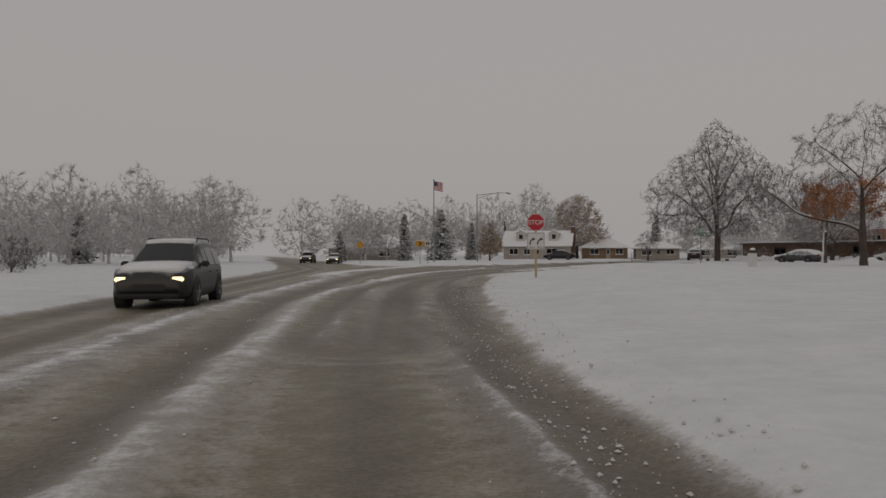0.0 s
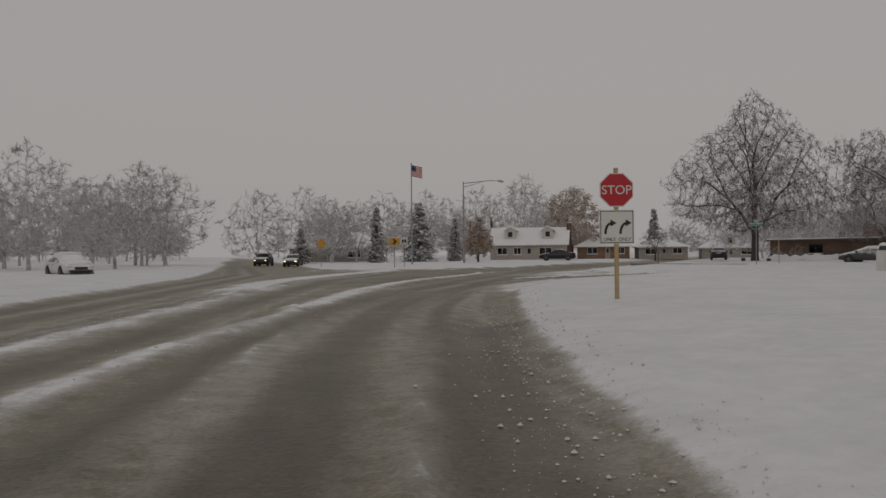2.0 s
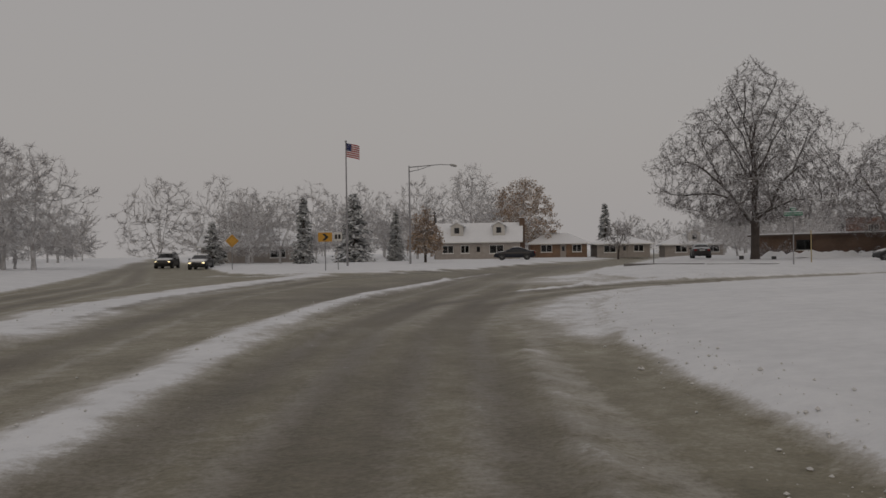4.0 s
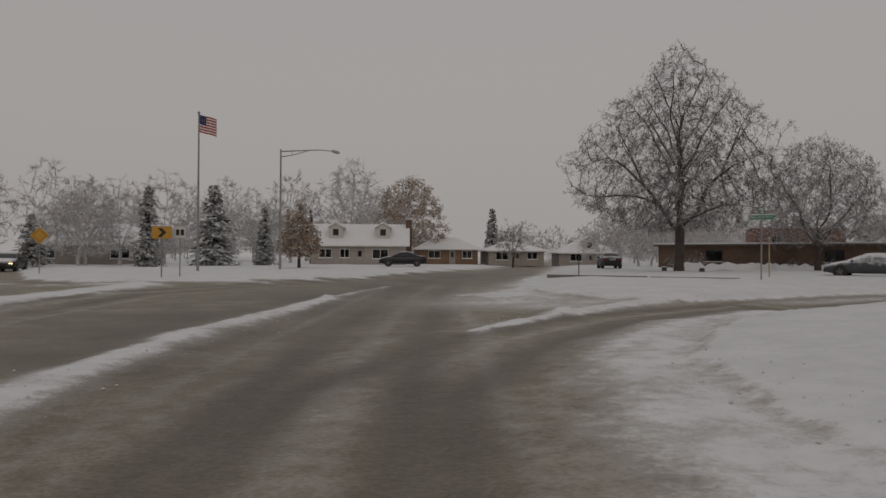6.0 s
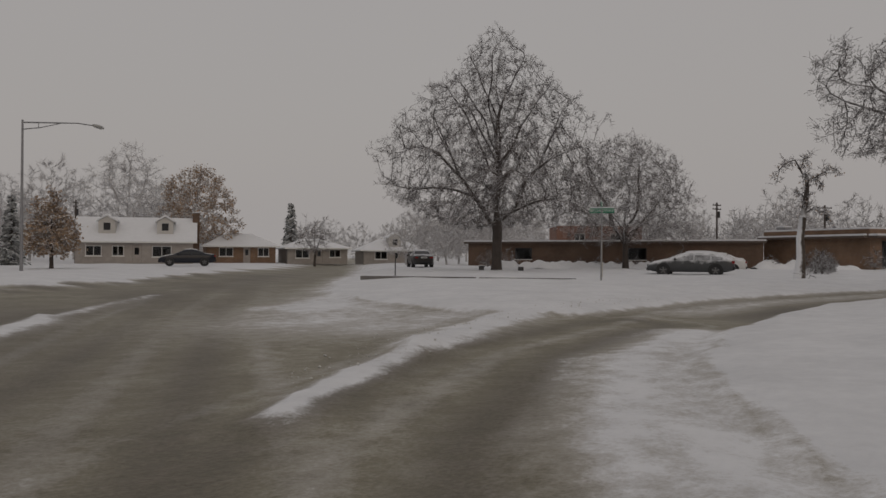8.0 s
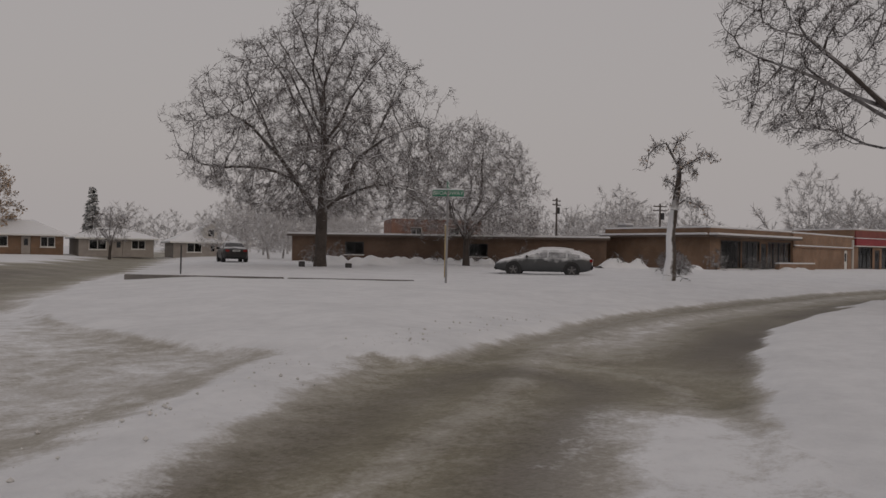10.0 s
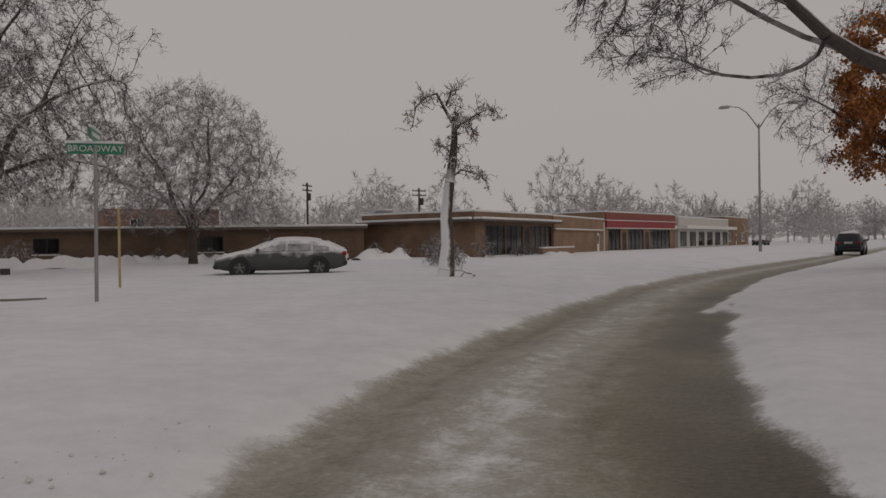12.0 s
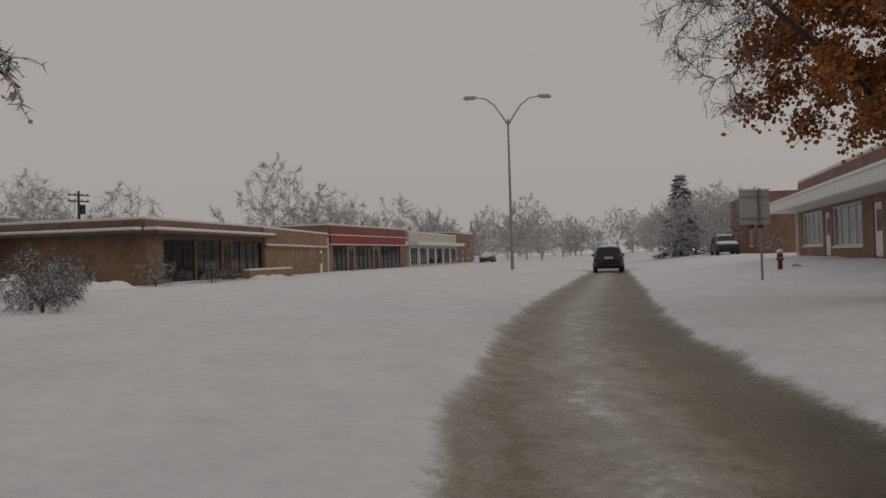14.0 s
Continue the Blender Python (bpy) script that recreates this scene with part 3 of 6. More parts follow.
def sprout(rng, segs, p, d, length, r, level, kids, sag, bend, minr):
    """A shoot in short pieces with its own side shoots, down to twigs."""
    n = 3 if level else 2
    pts, rad = [p], [r]
    for i in range(n):
        d = (d + Vector((rng.gauss(0, bend), rng.gauss(0, bend), rng.gauss(0, bend) - sag))).normalized()
        q = pts[-1] + d * (length / n)
        pts.append(q)
        rad.append(max(r * (1 - 0.6 * (i + 1) / n), minr))
        segs.append((pts[-2], rad[-2], q, rad[-1], level))
    if level == 0:
        return
    for k in range(kids[level]):
        u = rng.uniform(0.2, 1.0)
        i = min(int(u * n), n - 1)
        base = pts[i].lerp(pts[i + 1], u * n - i)
        ax = d.orthogonal().normalized()
        ax.rotate(Matrix.Rotation(rng.uniform(0, 6.28), 3, d))
        nd = d.copy()
        nd.rotate(Matrix.Rotation(rng.uniform(0.4, 1.05), 3, ax))
        sprout(rng, segs, base, nd, length * rng.uniform(0.42, 0.72), max(rad[i + 1] * 0.6, minr), level - 1, kids, sag, bend, minr)


def crown_points(rng, n, profile, lump=0.16, shell=0.55, sway=(0, 0)):
    """Points scattered through a crown: profile gives (height, radius); most lie towards the outside."""
    zs, rs = [p[0] for p in profile], [p[1] for p in profile]
    ph = [rng.uniform(0, 6.28) for _ in range(6)]
    top, out = max(rs), []
    while len(out) < n:
        z = rng.uniform(zs[0], zs[-1])
        r = float(np.interp(z, zs, rs))
        if rng.random() > (r / top) ** 1.5 + 0.05:
            continue
        a = rng.uniform(0, 6.28)
        edge = 1 + lump * (math.sin(2 * a + ph[0] + z * 0.3) + 0.7 * math.sin(3 * a + ph[1] - z * 0.6) + 0.6 * math.sin(5 * a + ph[2] + z * 1.1) + 0.6 * math.sin(z * 1.7 + ph[3] + a))* 0.6
        d = r * edge * rng.random() ** shell
        f = (z - zs[0]) / (zs[-1] - zs[0])
        out.append((d * math.cos(a) + sway[0] * f, d * math.sin(a) + sway[1] * f, z))
    return out


def colonise(seed, skeleton, pulls, step, kill, sight, droop=0.0, rounds=80, jitter=0.11):
    """Grows a branching frame from a skeleton (point, parent) towards points that pull at the nearest shoots."""
    rng = np.random.RandomState(seed)
    P = np.array([p for p, _ in skeleton], float)
    par = [q for _, q in skeleton]
    A = np.array(pulls, float)
    dist, near = np.full(len(A), 1e9), np.zeros(len(A), int)

    def look_near(first):
        new_d = np.sqrt(((A[:, None, :] - P[None, first:, :]) ** 2).sum(-1))
        k = new_d.argmin(1)
        d = new_d[np.arange(len(A)), k]
        hit = d < dist
        dist[hit], near[hit] = d[hit], k[hit] + first

    look_near(0)
    kids = np.zeros(len(P), int)
    for _ in range(rounds):
        sel = (dist < sight) & (dist > kill)
        if not sel.any():
            break
        d = A[sel] - P[near[sel]]
        d /= np.linalg.norm(d, axis=1)[:, None]
        sums = np.zeros((len(P), 3))
        np.add.at(sums, near[sel], d)
        ids = np.unique(near[sel])
        ids = ids[kids[ids] < 3]
        if not len(ids):
            break
        way = sums[ids]
        way /= np.linalg.norm(way, axis=1)[:, None] + 1e-6
        way += rng.normal(0, jitter, way.shape) + np.array([0, 0, -droop])
        way /= np.linalg.norm(way, axis=1)[:, None] + 1e-6
        first = len(P)
        P = np.vstack([P, P[ids] + way * step])
        par += ids.tolist()
        kids[ids] += 1
        kids = np.concatenate([kids, np.zeros(len(ids), int)])
        gone = dist <= kill
        look_near(first)
        dist[gone] = np.minimum(dist[gone], kill)
    return P, np.array(par)


def thickness(P, par, tip, power):
    """Each shoot as thick as all that it carries, and the line of the branches eased."""
    acc, heavy, best = np.zeros(len(P)), np.full(len(P), -1), np.zeros(len(P))
    r = np.zeros(len(P))
    for i in range(len(P) - 1, -1, -1):
        r[i] = max(tip, acc[i] ** (1 / power)) if acc[i] else tip
        if par[i] >= 0:
            acc[par[i]] += r[i] ** power
            if r[i] >= best[par[i]]:
                best[par[i]], heavy[par[i]] = r[i], i
    mid = np.where((par >= 0) & (heavy >= 0))[0]
    for _ in range(2):
        Q = P.copy()
        Q[mid] = 0.5 * P[mid] + 0.25 * (P[par[mid]] + P[heavy[mid]])
        P = Q
    return P, r, heavy


def limb_path(rng, a, e, n, lift, wobble):
    """Points from a to e along an arch."""
    a, e = Vector(a), Vector(e)
    c = a.lerp(e, 0.45) + Vector((0, 0, lift * (e - a).length))
    pts = []
    for j in range(1, n + 1):
        u = j / n
        p = a * (1 - u) ** 2 + c * 2 * u * (1 - u) + e * u * u
        pts.append(p + Vector((rng.gauss(0, 1), rng.gauss(0, 1), rng.gauss(0, 1))) * wobble * (e - a).length)
    return pts


def tree(seed, trunk_h, leader, limbs, profile, n=1500, step=0.4, kill=0.7, sight=7.0, tip=0.010, power=2.1, trunk_r=None, sway=(0, 0), clusters=(), droop=0.02, lump=0.16, shell=0.55,
         bark="bark", twig="twig", twigs=3000, twig_len=0.5, spray=20000, spray_len=0.3, spray_r=0.007, spray_mat=None, spray_spread=0.75, leaf=None, leaf_n=0, leaf_size=0.12, leaf_box=None, leaf_spread=0.12, far=False, name="tree", bow=()):
    """A broad-leaved tree: trunk, leader and main limbs (height on the leader, bearing, reach, end height, arch, and the limb it leaves and where), then shoots that fill the crown."""
    rng = random.Random(seed)
    sk = [(Vector((0, 0, -0.3)), -1)]
    trunk_n = max(2, int(trunk_h / 0.8))
    bend = Vector((rng.uniform(-0.12, 0.12), rng.uniform(-0.12, 0.12), 0))
    for i in range(trunk_n):
        f = (i + 1) / trunk_n
        off = Vector(bow[min(int(f * (len(bow) - 1)), len(bow) - 1)]) if bow else bend * f
        sk.append((Vector((off.x, off.y, trunk_h * f)), len(sk) - 1))
    heads = [len(sk) - 1]
    p = sk[-1][0]
    if leader > trunk_h:
        for q in limb_path(rng, p, p + Vector((sway[0], sway[1], leader - trunk_h)), max(4, int((leader - trunk_h) / 0.7)), 0, 0.025):
            sk.append((q, len(sk) - 1))
            heads.append(len(sk) - 1)
    arms = []
    for z0, az, reach, z1, lift, *on in limbs:
        if on:  # a side limb leaves an earlier one, some way along it
            i = arms[on[0]][int(on[1] * (len(arms[on[0]]) - 1))]
        else:
            i = min(heads, key=lambda k: abs(sk[k][0].z - z0))
        a = sk[i][0]
        e = Vector((math.cos(radians(az)) * reach + a.x, math.sin(radians(az)) * reach + a.y, z1))
        last = i
        arms.append([])
        for q in limb_path(rng, a, e, max(4, int((e - a).length / 0.6)), lift, 0.03):
            sk.append((q, last))
            last = len(sk) - 1
            arms[-1].append(last)
    pulls = crown_points(rng, n, profile, lump, shell, sway) if n else []
    for cx, cy, cz, rx, ry, rz, m in clusters:
        for _ in range(m):
            v = Vector((rng.gauss(0, 1), rng.gauss(0, 1), rng.gauss(0, 1))).normalized() * rng.random() ** 0.45
            pulls.append((cx + rx * v.x, cy + ry * v.y, cz + rz * v.z))
    P, par = colonise(seed, [(tuple(q), k) for q, k in sk], pulls, step, kill, sight, droop)
    P, r, heavy = thickness(P, par, tip, power)
    if trunk_r:
        k = trunk_r / r[1]
        r = np.where(r > 2.5 * tip, r * (1 + (k - 1) * np.clip((r - 2.5 * tip) / (r[1] - 2.5 * tip), 0, 1)), r)
    V = [Vector(q) for q in P.tolist()]
    thick, thin, ends = [], [], []
    for i in range(1, len(V)):
        j = int(par[i])
        ra = float(r[j]) if heavy[j] == i else min(float(r[j]), float(r[i]) * 1.5)
        if j == 0:
            ra *= 1.35
        s = (V[j], ra, V[i], float(r[i]), 9)
        (thick if r[i] > 7 * tip else thin).append(s)
        if r[i] < 4.0 * tip:
            ends.append(s)
    shoots = []
    for _ in range(twigs):
        a, _, b, rb, _ = rng.choice(ends)
        d = ((b - a).normalized() + Vector((rng.gauss(0, 0.6), rng.gauss(0, 0.6), rng.gauss(0.05, 0.55)))).normalized()
        sprout(rng, shoots, a.lerp(b, rng.random()), d, twig_len * rng.uniform(0.5, 1.2), tip * 0.95, 1, (0, 3), 0.03, 0.22, tip * 0.6)
    root = new(name)
    new("trunk", limbs_mesh("trunk", thick, M[bark], 5 if far else 8)).parent = root
    bars = None if far else limbs_mesh("bars", thin, M[twig])
    new("crown", blades_mesh("crown", thin + shoots if far else shoots, M[twig], seed + 1, bars)).parent = root
    if spray:
        fine = []
        brush(rng, shoots + ends, fine, spray, spray_len, spray_r, spray_spread)
        new("spray", twigs_mesh("spray", fine, M[spray_mat or twig], seed)).parent = root
    if leaf:
        x0, x1, y0, y1, z0, z1 = leaf_box or (-99, 99, -99, 99, 0, 99)
        tips = [s for s in shoots + ends if x0 < s[2].x < x1 and y0 < s[2].y < y1 and z0 < s[2].z < z1]
        cs = []
        for _ in range(leaf_n):
            s = rng.choice(tips)
            cs.append(s[0].lerp(s[2], rng.random()) + Vector((rng.gauss(0, leaf_spread), rng.gauss(0, leaf_spread), rng.gauss(0, leaf_spread))))
        new("leaves", leaf_mesh("leaves", rng, cs, leaf_size, M[leaf])).parent = root
    return root


def spruce(seed, height, width, tiers=20, name="spruce_tree"):
    """A spruce: drooping boughs in rings, each feathered with snowy sprays."""
    rng = random.Random(seed)
    segs, co, fs = [], [], []
    for i in range(tiers):
        f = i / (tiers - 1)
        z = height * (0.05 + 0.93 * f)
        r = width * 0.5 * (1 - f) ** 0.85 + 0.12
        for k in range(max(5, int(13 * (1 - f) + 5))):
            an = rng.uniform(0, 6.28)
            rr = r * rng.uniform(0.55, 1.15)
            d = Vector((math.cos(an), math.sin(an), -0.45 + 0.7 * f + rng.uniform(-0.15, 0.15)))
            p = Vector((0, 0, z + rng.uniform(-0.3, 0.3) * height / tiers))
            tip = p + d * rr
            segs.append((p, 0.03, tip, 0.01, 0))
            for s in range(11):
                g = rng.uniform(0.15, 1.0)
                c = p.lerp(tip, g)
                w = rng.uniform(0.16, 0.34) * (0.5 + width / 6)
                a2 = an + rng.uniform(-1.3, 1.3)
                e = c + Vector((math.cos(a2), math.sin(a2), rng.uniform(-0.9, 0.05))) * w * 1.5
                sd = Vector((-math.sin(a2), math.cos(a2), rng.uniform(-0.3, 0.3))) * w * 0.42
                j = len(co)
                m = Vector((0, 0, w * 0.2))
                co += [tuple(c), tuple(c.lerp(e, 0.55) + sd - m * 0.5), tuple(e), tuple(c.lerp(e, 0.55) - sd - m * 0.5), tuple(c.lerp(e, 0.5) + m)]
                fs += [(j, j + 1, j + 4), (j + 1, j + 2, j + 4), (j + 2, j + 3, j + 4), (j + 3, j, j + 4)]
    root = new(name)
    t = new("trunk", limbs_mesh("trunk", [(Vector((0, 0, -0.3)), height * 0.018, Vector((0, 0, height)), 0.02, 0)] + segs, M["bark"], 5))
    me = bpy.data.meshes.new("crown")
    me.from_pydata(co, [], fs)
    me.materials.append(M["needle"])
    c = new("crown", me)
    t.parent = c.parent = root
    return root


def plant(root, x, y, label, category="tree", group="", rz=0, sink=0.05):
    root.matrix_world = pose(x, y, ground_height(x, y) - sink, 0, 0, rz)
    return tagged(root, label, category, group)


def plant_more(root, x, y, scale, rz, label="", group=""):
    m = pose(x, y, ground_height(x, y) - 0.1, 0, 0, rz) @ Matrix.Diagonal((scale, scale, scale, 1))
    ob = copy_thing(root, m)
    return tagged(ob, label, "", group)


# the great bare tree on the lawn
great_tree = plant(tree(7, 3.2, 13.6, [(3.2, 98, 4.8, 10.2, -0.12), (3.2, 284, 4.8, 10.8, -0.10), (3.2, 190, 4.0, 10.6, -0.08), (3.2, 5, 4.2, 10.6, -0.08),
                          (0, 102, 6.4, 5.7, 0.13, 0, 0.32), (0, 132, 4.4, 8.4, 0.13, 0, 0.5), (0, 60, 3.2, 11.6, 0.05, 0, 0.68), (3.7, 279, 6.6, 4.7, 0.10), (0, 272, 4.2, 8.6, 0.13, 1, 0.5), (0, 312, 3.2, 12.2, 0.05, 1, 0.68),
                          (0, 202, 4.8, 6.4, 0.13, 2, 0.4), (0, 150, 3.6, 10.6, 0.06, 2, 0.6), (0, 20, 4.8, 6.8, 0.13, 3, 0.4), (0, 330, 3.6, 10.6, 0.06, 3, 0.6),
                          (6.4, 128, 4.2, 12.2, 0.06), (7.4, 255, 4.2, 12.6, 0.06), (8.4, 60, 3.4, 13.6, 0.05), (8.6, 320, 3.2, 13.7, 0.05), (9.6, 190, 2.8, 14.6, 0.04), (10.4, 110, 2.4, 15.3, 0.04), (10.8, 280, 2.2, 15.2, 0.04)],
           [(3.0, 5.4), (4.4, 8.0), (6.2, 8.4), (8.2, 7.6), (10.0, 6.6), (11.8, 5.3), (13.5, 4.0), (15.0, 2.6), (16.2, 1.4), (17.0, 0.3)], n=6500, step=0.29, kill=0.40, tip=0.0115, power=2.15, trunk_r=0.36, droop=0.10, lump=0.28, shell=0.75,
           twig="twig_dark", twigs=9500, twig_len=0.5, spray=60000, spray_len=0.27, spray_r=0.008, spray_mat="twig"), 37.3, 67.3,
      "great bare spreading tree with snow on its dark branches", "tree", rz=40)
great_tree.scale = (0.93, 0.93, 1.0)
# the second, rounder one behind the parked cars
round_tree = plant(tree(12, 2.3, 5.0, [(2.2, 20, 4.0, 8.6, 0.02), (2.2, 95, 3.4, 9.2, 0.0), (2.2, 160, 4.2, 8.0, 0.03), (2.3, 230, 3.6, 9.0, 0.0), (2.3, 305, 4.2, 8.2, 0.03), (2.6, 60, 4.9, 5.6, 0.12), (2.6, 190, 5.0, 5.4, 0.12), (2.8, 340, 4.8, 5.8, 0.10), (2.8, 130, 4.8, 5.8, 0.10), (2.8, 265, 4.8, 5.6, 0.10)],
           [(2.4, 4.2), (3.6, 5.9), (6.0, 6.4), (8.2, 5.9), (10.2, 4.7), (11.8, 2.6), (12.7, 0.5)], n=3300, step=0.3, kill=0.42, tip=0.0105, power=2.3, trunk_r=0.25, droop=0.14, lump=0.12,
           twig="twig", twigs=6500, twig_len=0.6, spray=36000, spray_len=0.3, spray_r=0.0085, spray_mat="twig_rime"), 52.9, 68.4,
      "round-crowned bare tree whitened by snow by the parked cars", "tree", rz=10)
round_tree.scale = (0.95, 0.95, 0.89)
# the tree whose limbs hang over the turning
plant(tree(21, 2.6, 8.0, [(2.6, 122, 6.6, 5.0, -0.04), (0, 35, 4.0, 4.5, -0.12, 0, 0.74), (0, 100, 3.4, 6.6, 0.06, 0, 0.85), (0, 75, 3.0, 6.2, 0.05, 0, 0.6), (0, 140, 2.6, 6.4, 0.05, 0, 0.95), (5.0, 30, 4.6, 8.0, 0.1), (3.3, 185, 4.4, 4.6, 0.10), (3.4, 150, 3.6, 5.4, 0.1), (3.4, 350, 2.6, 5.0, 0.1), (5.0, 200, 4.4, 8.0, 0.1), (5.6, 280, 4.2, 8.4, 0.08), (6.4, 150, 4.0, 9.6, 0.06)],
           [(5.6, 4.0), (7.5, 5.6), (9.5, 5.0), (11.4, 2.6), (12.2, 0.6)], n=800, step=0.26, kill=0.42, tip=0.0078, power=2.3, trunk_r=0.25, droop=0.03,
           clusters=((-2.6, 0.2, 4.6, 2.2, 2.2, 1.3, 260), (1.4, 0.4, 4.6, 1.6, 1.8, 1.2, 120), (-3.4, 6.8, 5.2, 2.0, 1.5, 1.1, 560), (-3.8, 5.8, 6.9, 2.7, 2.7, 1.3, 460), (0.2, 6.8, 4.9, 1.9, 1.4, 0.8, 560), (-1.4, 6.7, 5.7, 1.7, 1.2, 0.8, 320)), twig="twig_dark", twigs=7800, twig_len=0.32, spray=15000, spray_len=0.13, spray_r=0.0045,
           leaf="orange_leaf", leaf_n=9000, leaf_size=0.10, leaf_box=(-4.6, 2.6, -4, 2.4, 2.8, 6.2)), 30.8, 32.4,
      "snowy bare tree with rust-orange leaves on its low limbs", "tree", rz=0)
# the full orange one by the shop
plant(tree(33, 3.0, 7.0, [(3.0, 20, 2.6, 5.6, 0.1), (3.1, 95, 2.8, 5.4, 0.1), (3.1, 170, 2.8, 5.2, 0.12), (3.2, 245, 2.6, 5.8, 0.1), (3.2, 315, 2.6, 5.8, 0.1), (4.6, 60, 2.2, 7.6, 0.06), (4.6, 200, 2.2, 7.6, 0.06)],
           [(2.9, 1.6), (3.6, 3.2), (5.2, 4.0), (7.0, 3.6), (8.6, 2.4), (9.8, 0.5)], n=900, step=0.26, kill=0.42, tip=0.007, power=2.2, trunk_r=0.28, clusters=((-0.6, 3.6, 5.8, 1.5, 1.2, 1.1, 160),),
           twig="twig_dark", twigs=4200, twig_len=0.35, spray=5000, spray_len=0.15, spray_r=0.0045, leaf="orange_leaf", leaf_n=42000, leaf_size=0.105, leaf_spread=0.11, leaf_box=(-2.7, 2.4, -5, 2.15, 2.6, 7.4)), 42.5, 32.35,
      "tree still full of rust-orange autumn leaves dusted with snow", "tree", rz=0)


def dead_tree():
    """A gnarled leaning trunk with a few twisted arms that end in tufts."""
    rng = random.Random(5)
    pts = [(0, 0, -0.3), (0.10, 0, 0.8), (0.06, 0.03, 1.6), (0.17, 0, 2.5), (0.28, 0.04, 3.2), (0.33, 0, 3.75), (0.30, 0, 4.3)]
    rad = [0.27, 0.19, 0.165, 0.14, 0.115, 0.09, 0.055]
    arms = [([(0.30, 0, 4.1), (0.05, 0.1, 4.55), (-0.15, 0.1, 4.95), (-0.45, 0, 4.85), (-0.75, -0.05, 4.55), (-0.85, -0.1, 4.0)], 0.055),
            ([(0.10, 0, 4.6), (0.25, -0.3, 4.95), (0.45, -0.4, 4.95)], 0.035), ([(0.32, 0, 3.9), (0.55, 0.1, 4.15), (0.8, 0.05, 4.0), (0.95, 0, 3.75)], 0.05),
            ([(0.6, 0.1, 4.15), (0.95, 0, 4.35), (1.3, -0.1, 4.5), (1.55, -0.1, 4.38)], 0.035), ([(0.17, 0, 2.6), (0.5, -0.05, 2.85), (0.95, -0.1, 2.72), (1.25, -0.1, 2.45)], 0.04),
            ([(0.28, 0, 3.2), (0.1, 0.4, 3.5), (-0.1, 0.75, 3.6)], 0.035), ([(0.33, 0, 3.8), (0.4, -0.5, 4.0), (0.3, -0.9, 4.3), (0.35, -1.15, 4.2)], 0.04)]
    root = new("tree")
    segs, fine = [], []
    for line, r in arms:
        part("limb", rod(line, [r * (1 - 0.6 * i / (len(line) - 1)) for i in range(len(line))], 6), M["bark"], root, "", True)
        for a, b in zip(line[len(line) // 2 - 1:], line[len(line) // 2:]):
            for _ in range(7):
                d = Vector((rng.gauss(0, 1), rng.gauss(0, 1), rng.gauss(0.1, 0.7))).normalized()
                sprout(rng, segs, Vector(a).lerp(Vector(b), rng.random()), d, rng.uniform(0.22, 0.42), 0.016, 1, (0, 4), 0.05, 0.45, 0.007)
    for z in (2.7, 3.0, 3.3, 3.6):
        for _ in range(4):
            sprout(rng, segs, Vector((0.2 + 0.15 * (z - 2.7), 0, z)), Vector((rng.gauss(0, 1), rng.gauss(0, 1), 0.2)).normalized(), rng.uniform(0.25, 0.5), 0.014, 1, (0, 4), 0.03, 0.4, 0.007)
    brush(rng, segs, fine, 2600, 0.13, 0.008, 0.9)
    part("trunk", rod(pts[:4], rad[:4], 9), M["pale_bark"], root, "pale lower trunk plastered with snow", True)
    part("upper_trunk", rod(pts[3:], rad[3:], 9), M["bark"], root, "", True)
    new("crown", limbs_mesh("crown", segs, M["twig_rime"], 3)).parent = root
    new("spray", twigs_mesh("spray", fine, M["twig_rime"])).parent = root
    tips = [s[2] for s in segs if s[4] == 0]
    new("leaves", leaf_mesh("leaves", rng, [rng.choice(tips) for _ in range(260)], 0.07, M["brown_leaf"], 0.8)).parent = root
    return root


gnarled = plant(dead_tree(), 36.7, 45.9, "gnarled stunted tree with a pale snow-plastered trunk", "tree", rz=293, sink=-0.06)
gnarled.matrix_world = gnarled.matrix_world @ Matrix.Diagonal((1.08, 1.08, 1.11, 1))


# ---- trees further off ----
def spots(rng, n, x0, x1, y0, y1, gap):
    got = []
    for _ in range(n * 40):
        p = (rng.uniform(x0, x1), rng.uniform(y0, y1))
        if all(math.hypot(p[0] - q[0], p[1] - q[1]) > gap for q in got):
            got.append(p)
        if len(got) == n:
            break
    return got


far_kinds = []
DOMES = [  # crown profiles of the trees further off
    ([(1.6, 3.0), (3.4, 4.8), (6.5, 4.9), (9.0, 3.6), (10.6, 1.6), (11.2, 0.4)], 1.8),
    ([(2.6, 1.8), (5.0, 3.6), (8.5, 4.4), (11.0, 3.4), (12.4, 1.5), (12.8, 0.4)], 2.6),
    ([(1.2, 3.4), (3.0, 5.0), (5.6, 5.2), (8.0, 3.9), (9.4, 1.7), (9.8, 0.4)], 1.5),
    ([(2.0, 3.4), (4.0, 4.8), (7.5, 5.2), (10.5, 4.0), (12.4, 2.0), (13.2, 0.4)], 2.4),
    ([(1.0, 3.0), (2.8, 4.6), (6.0, 4.7), (8.6, 3.7), (10.2, 1.8), (10.8, 0.4)], 1.3)]
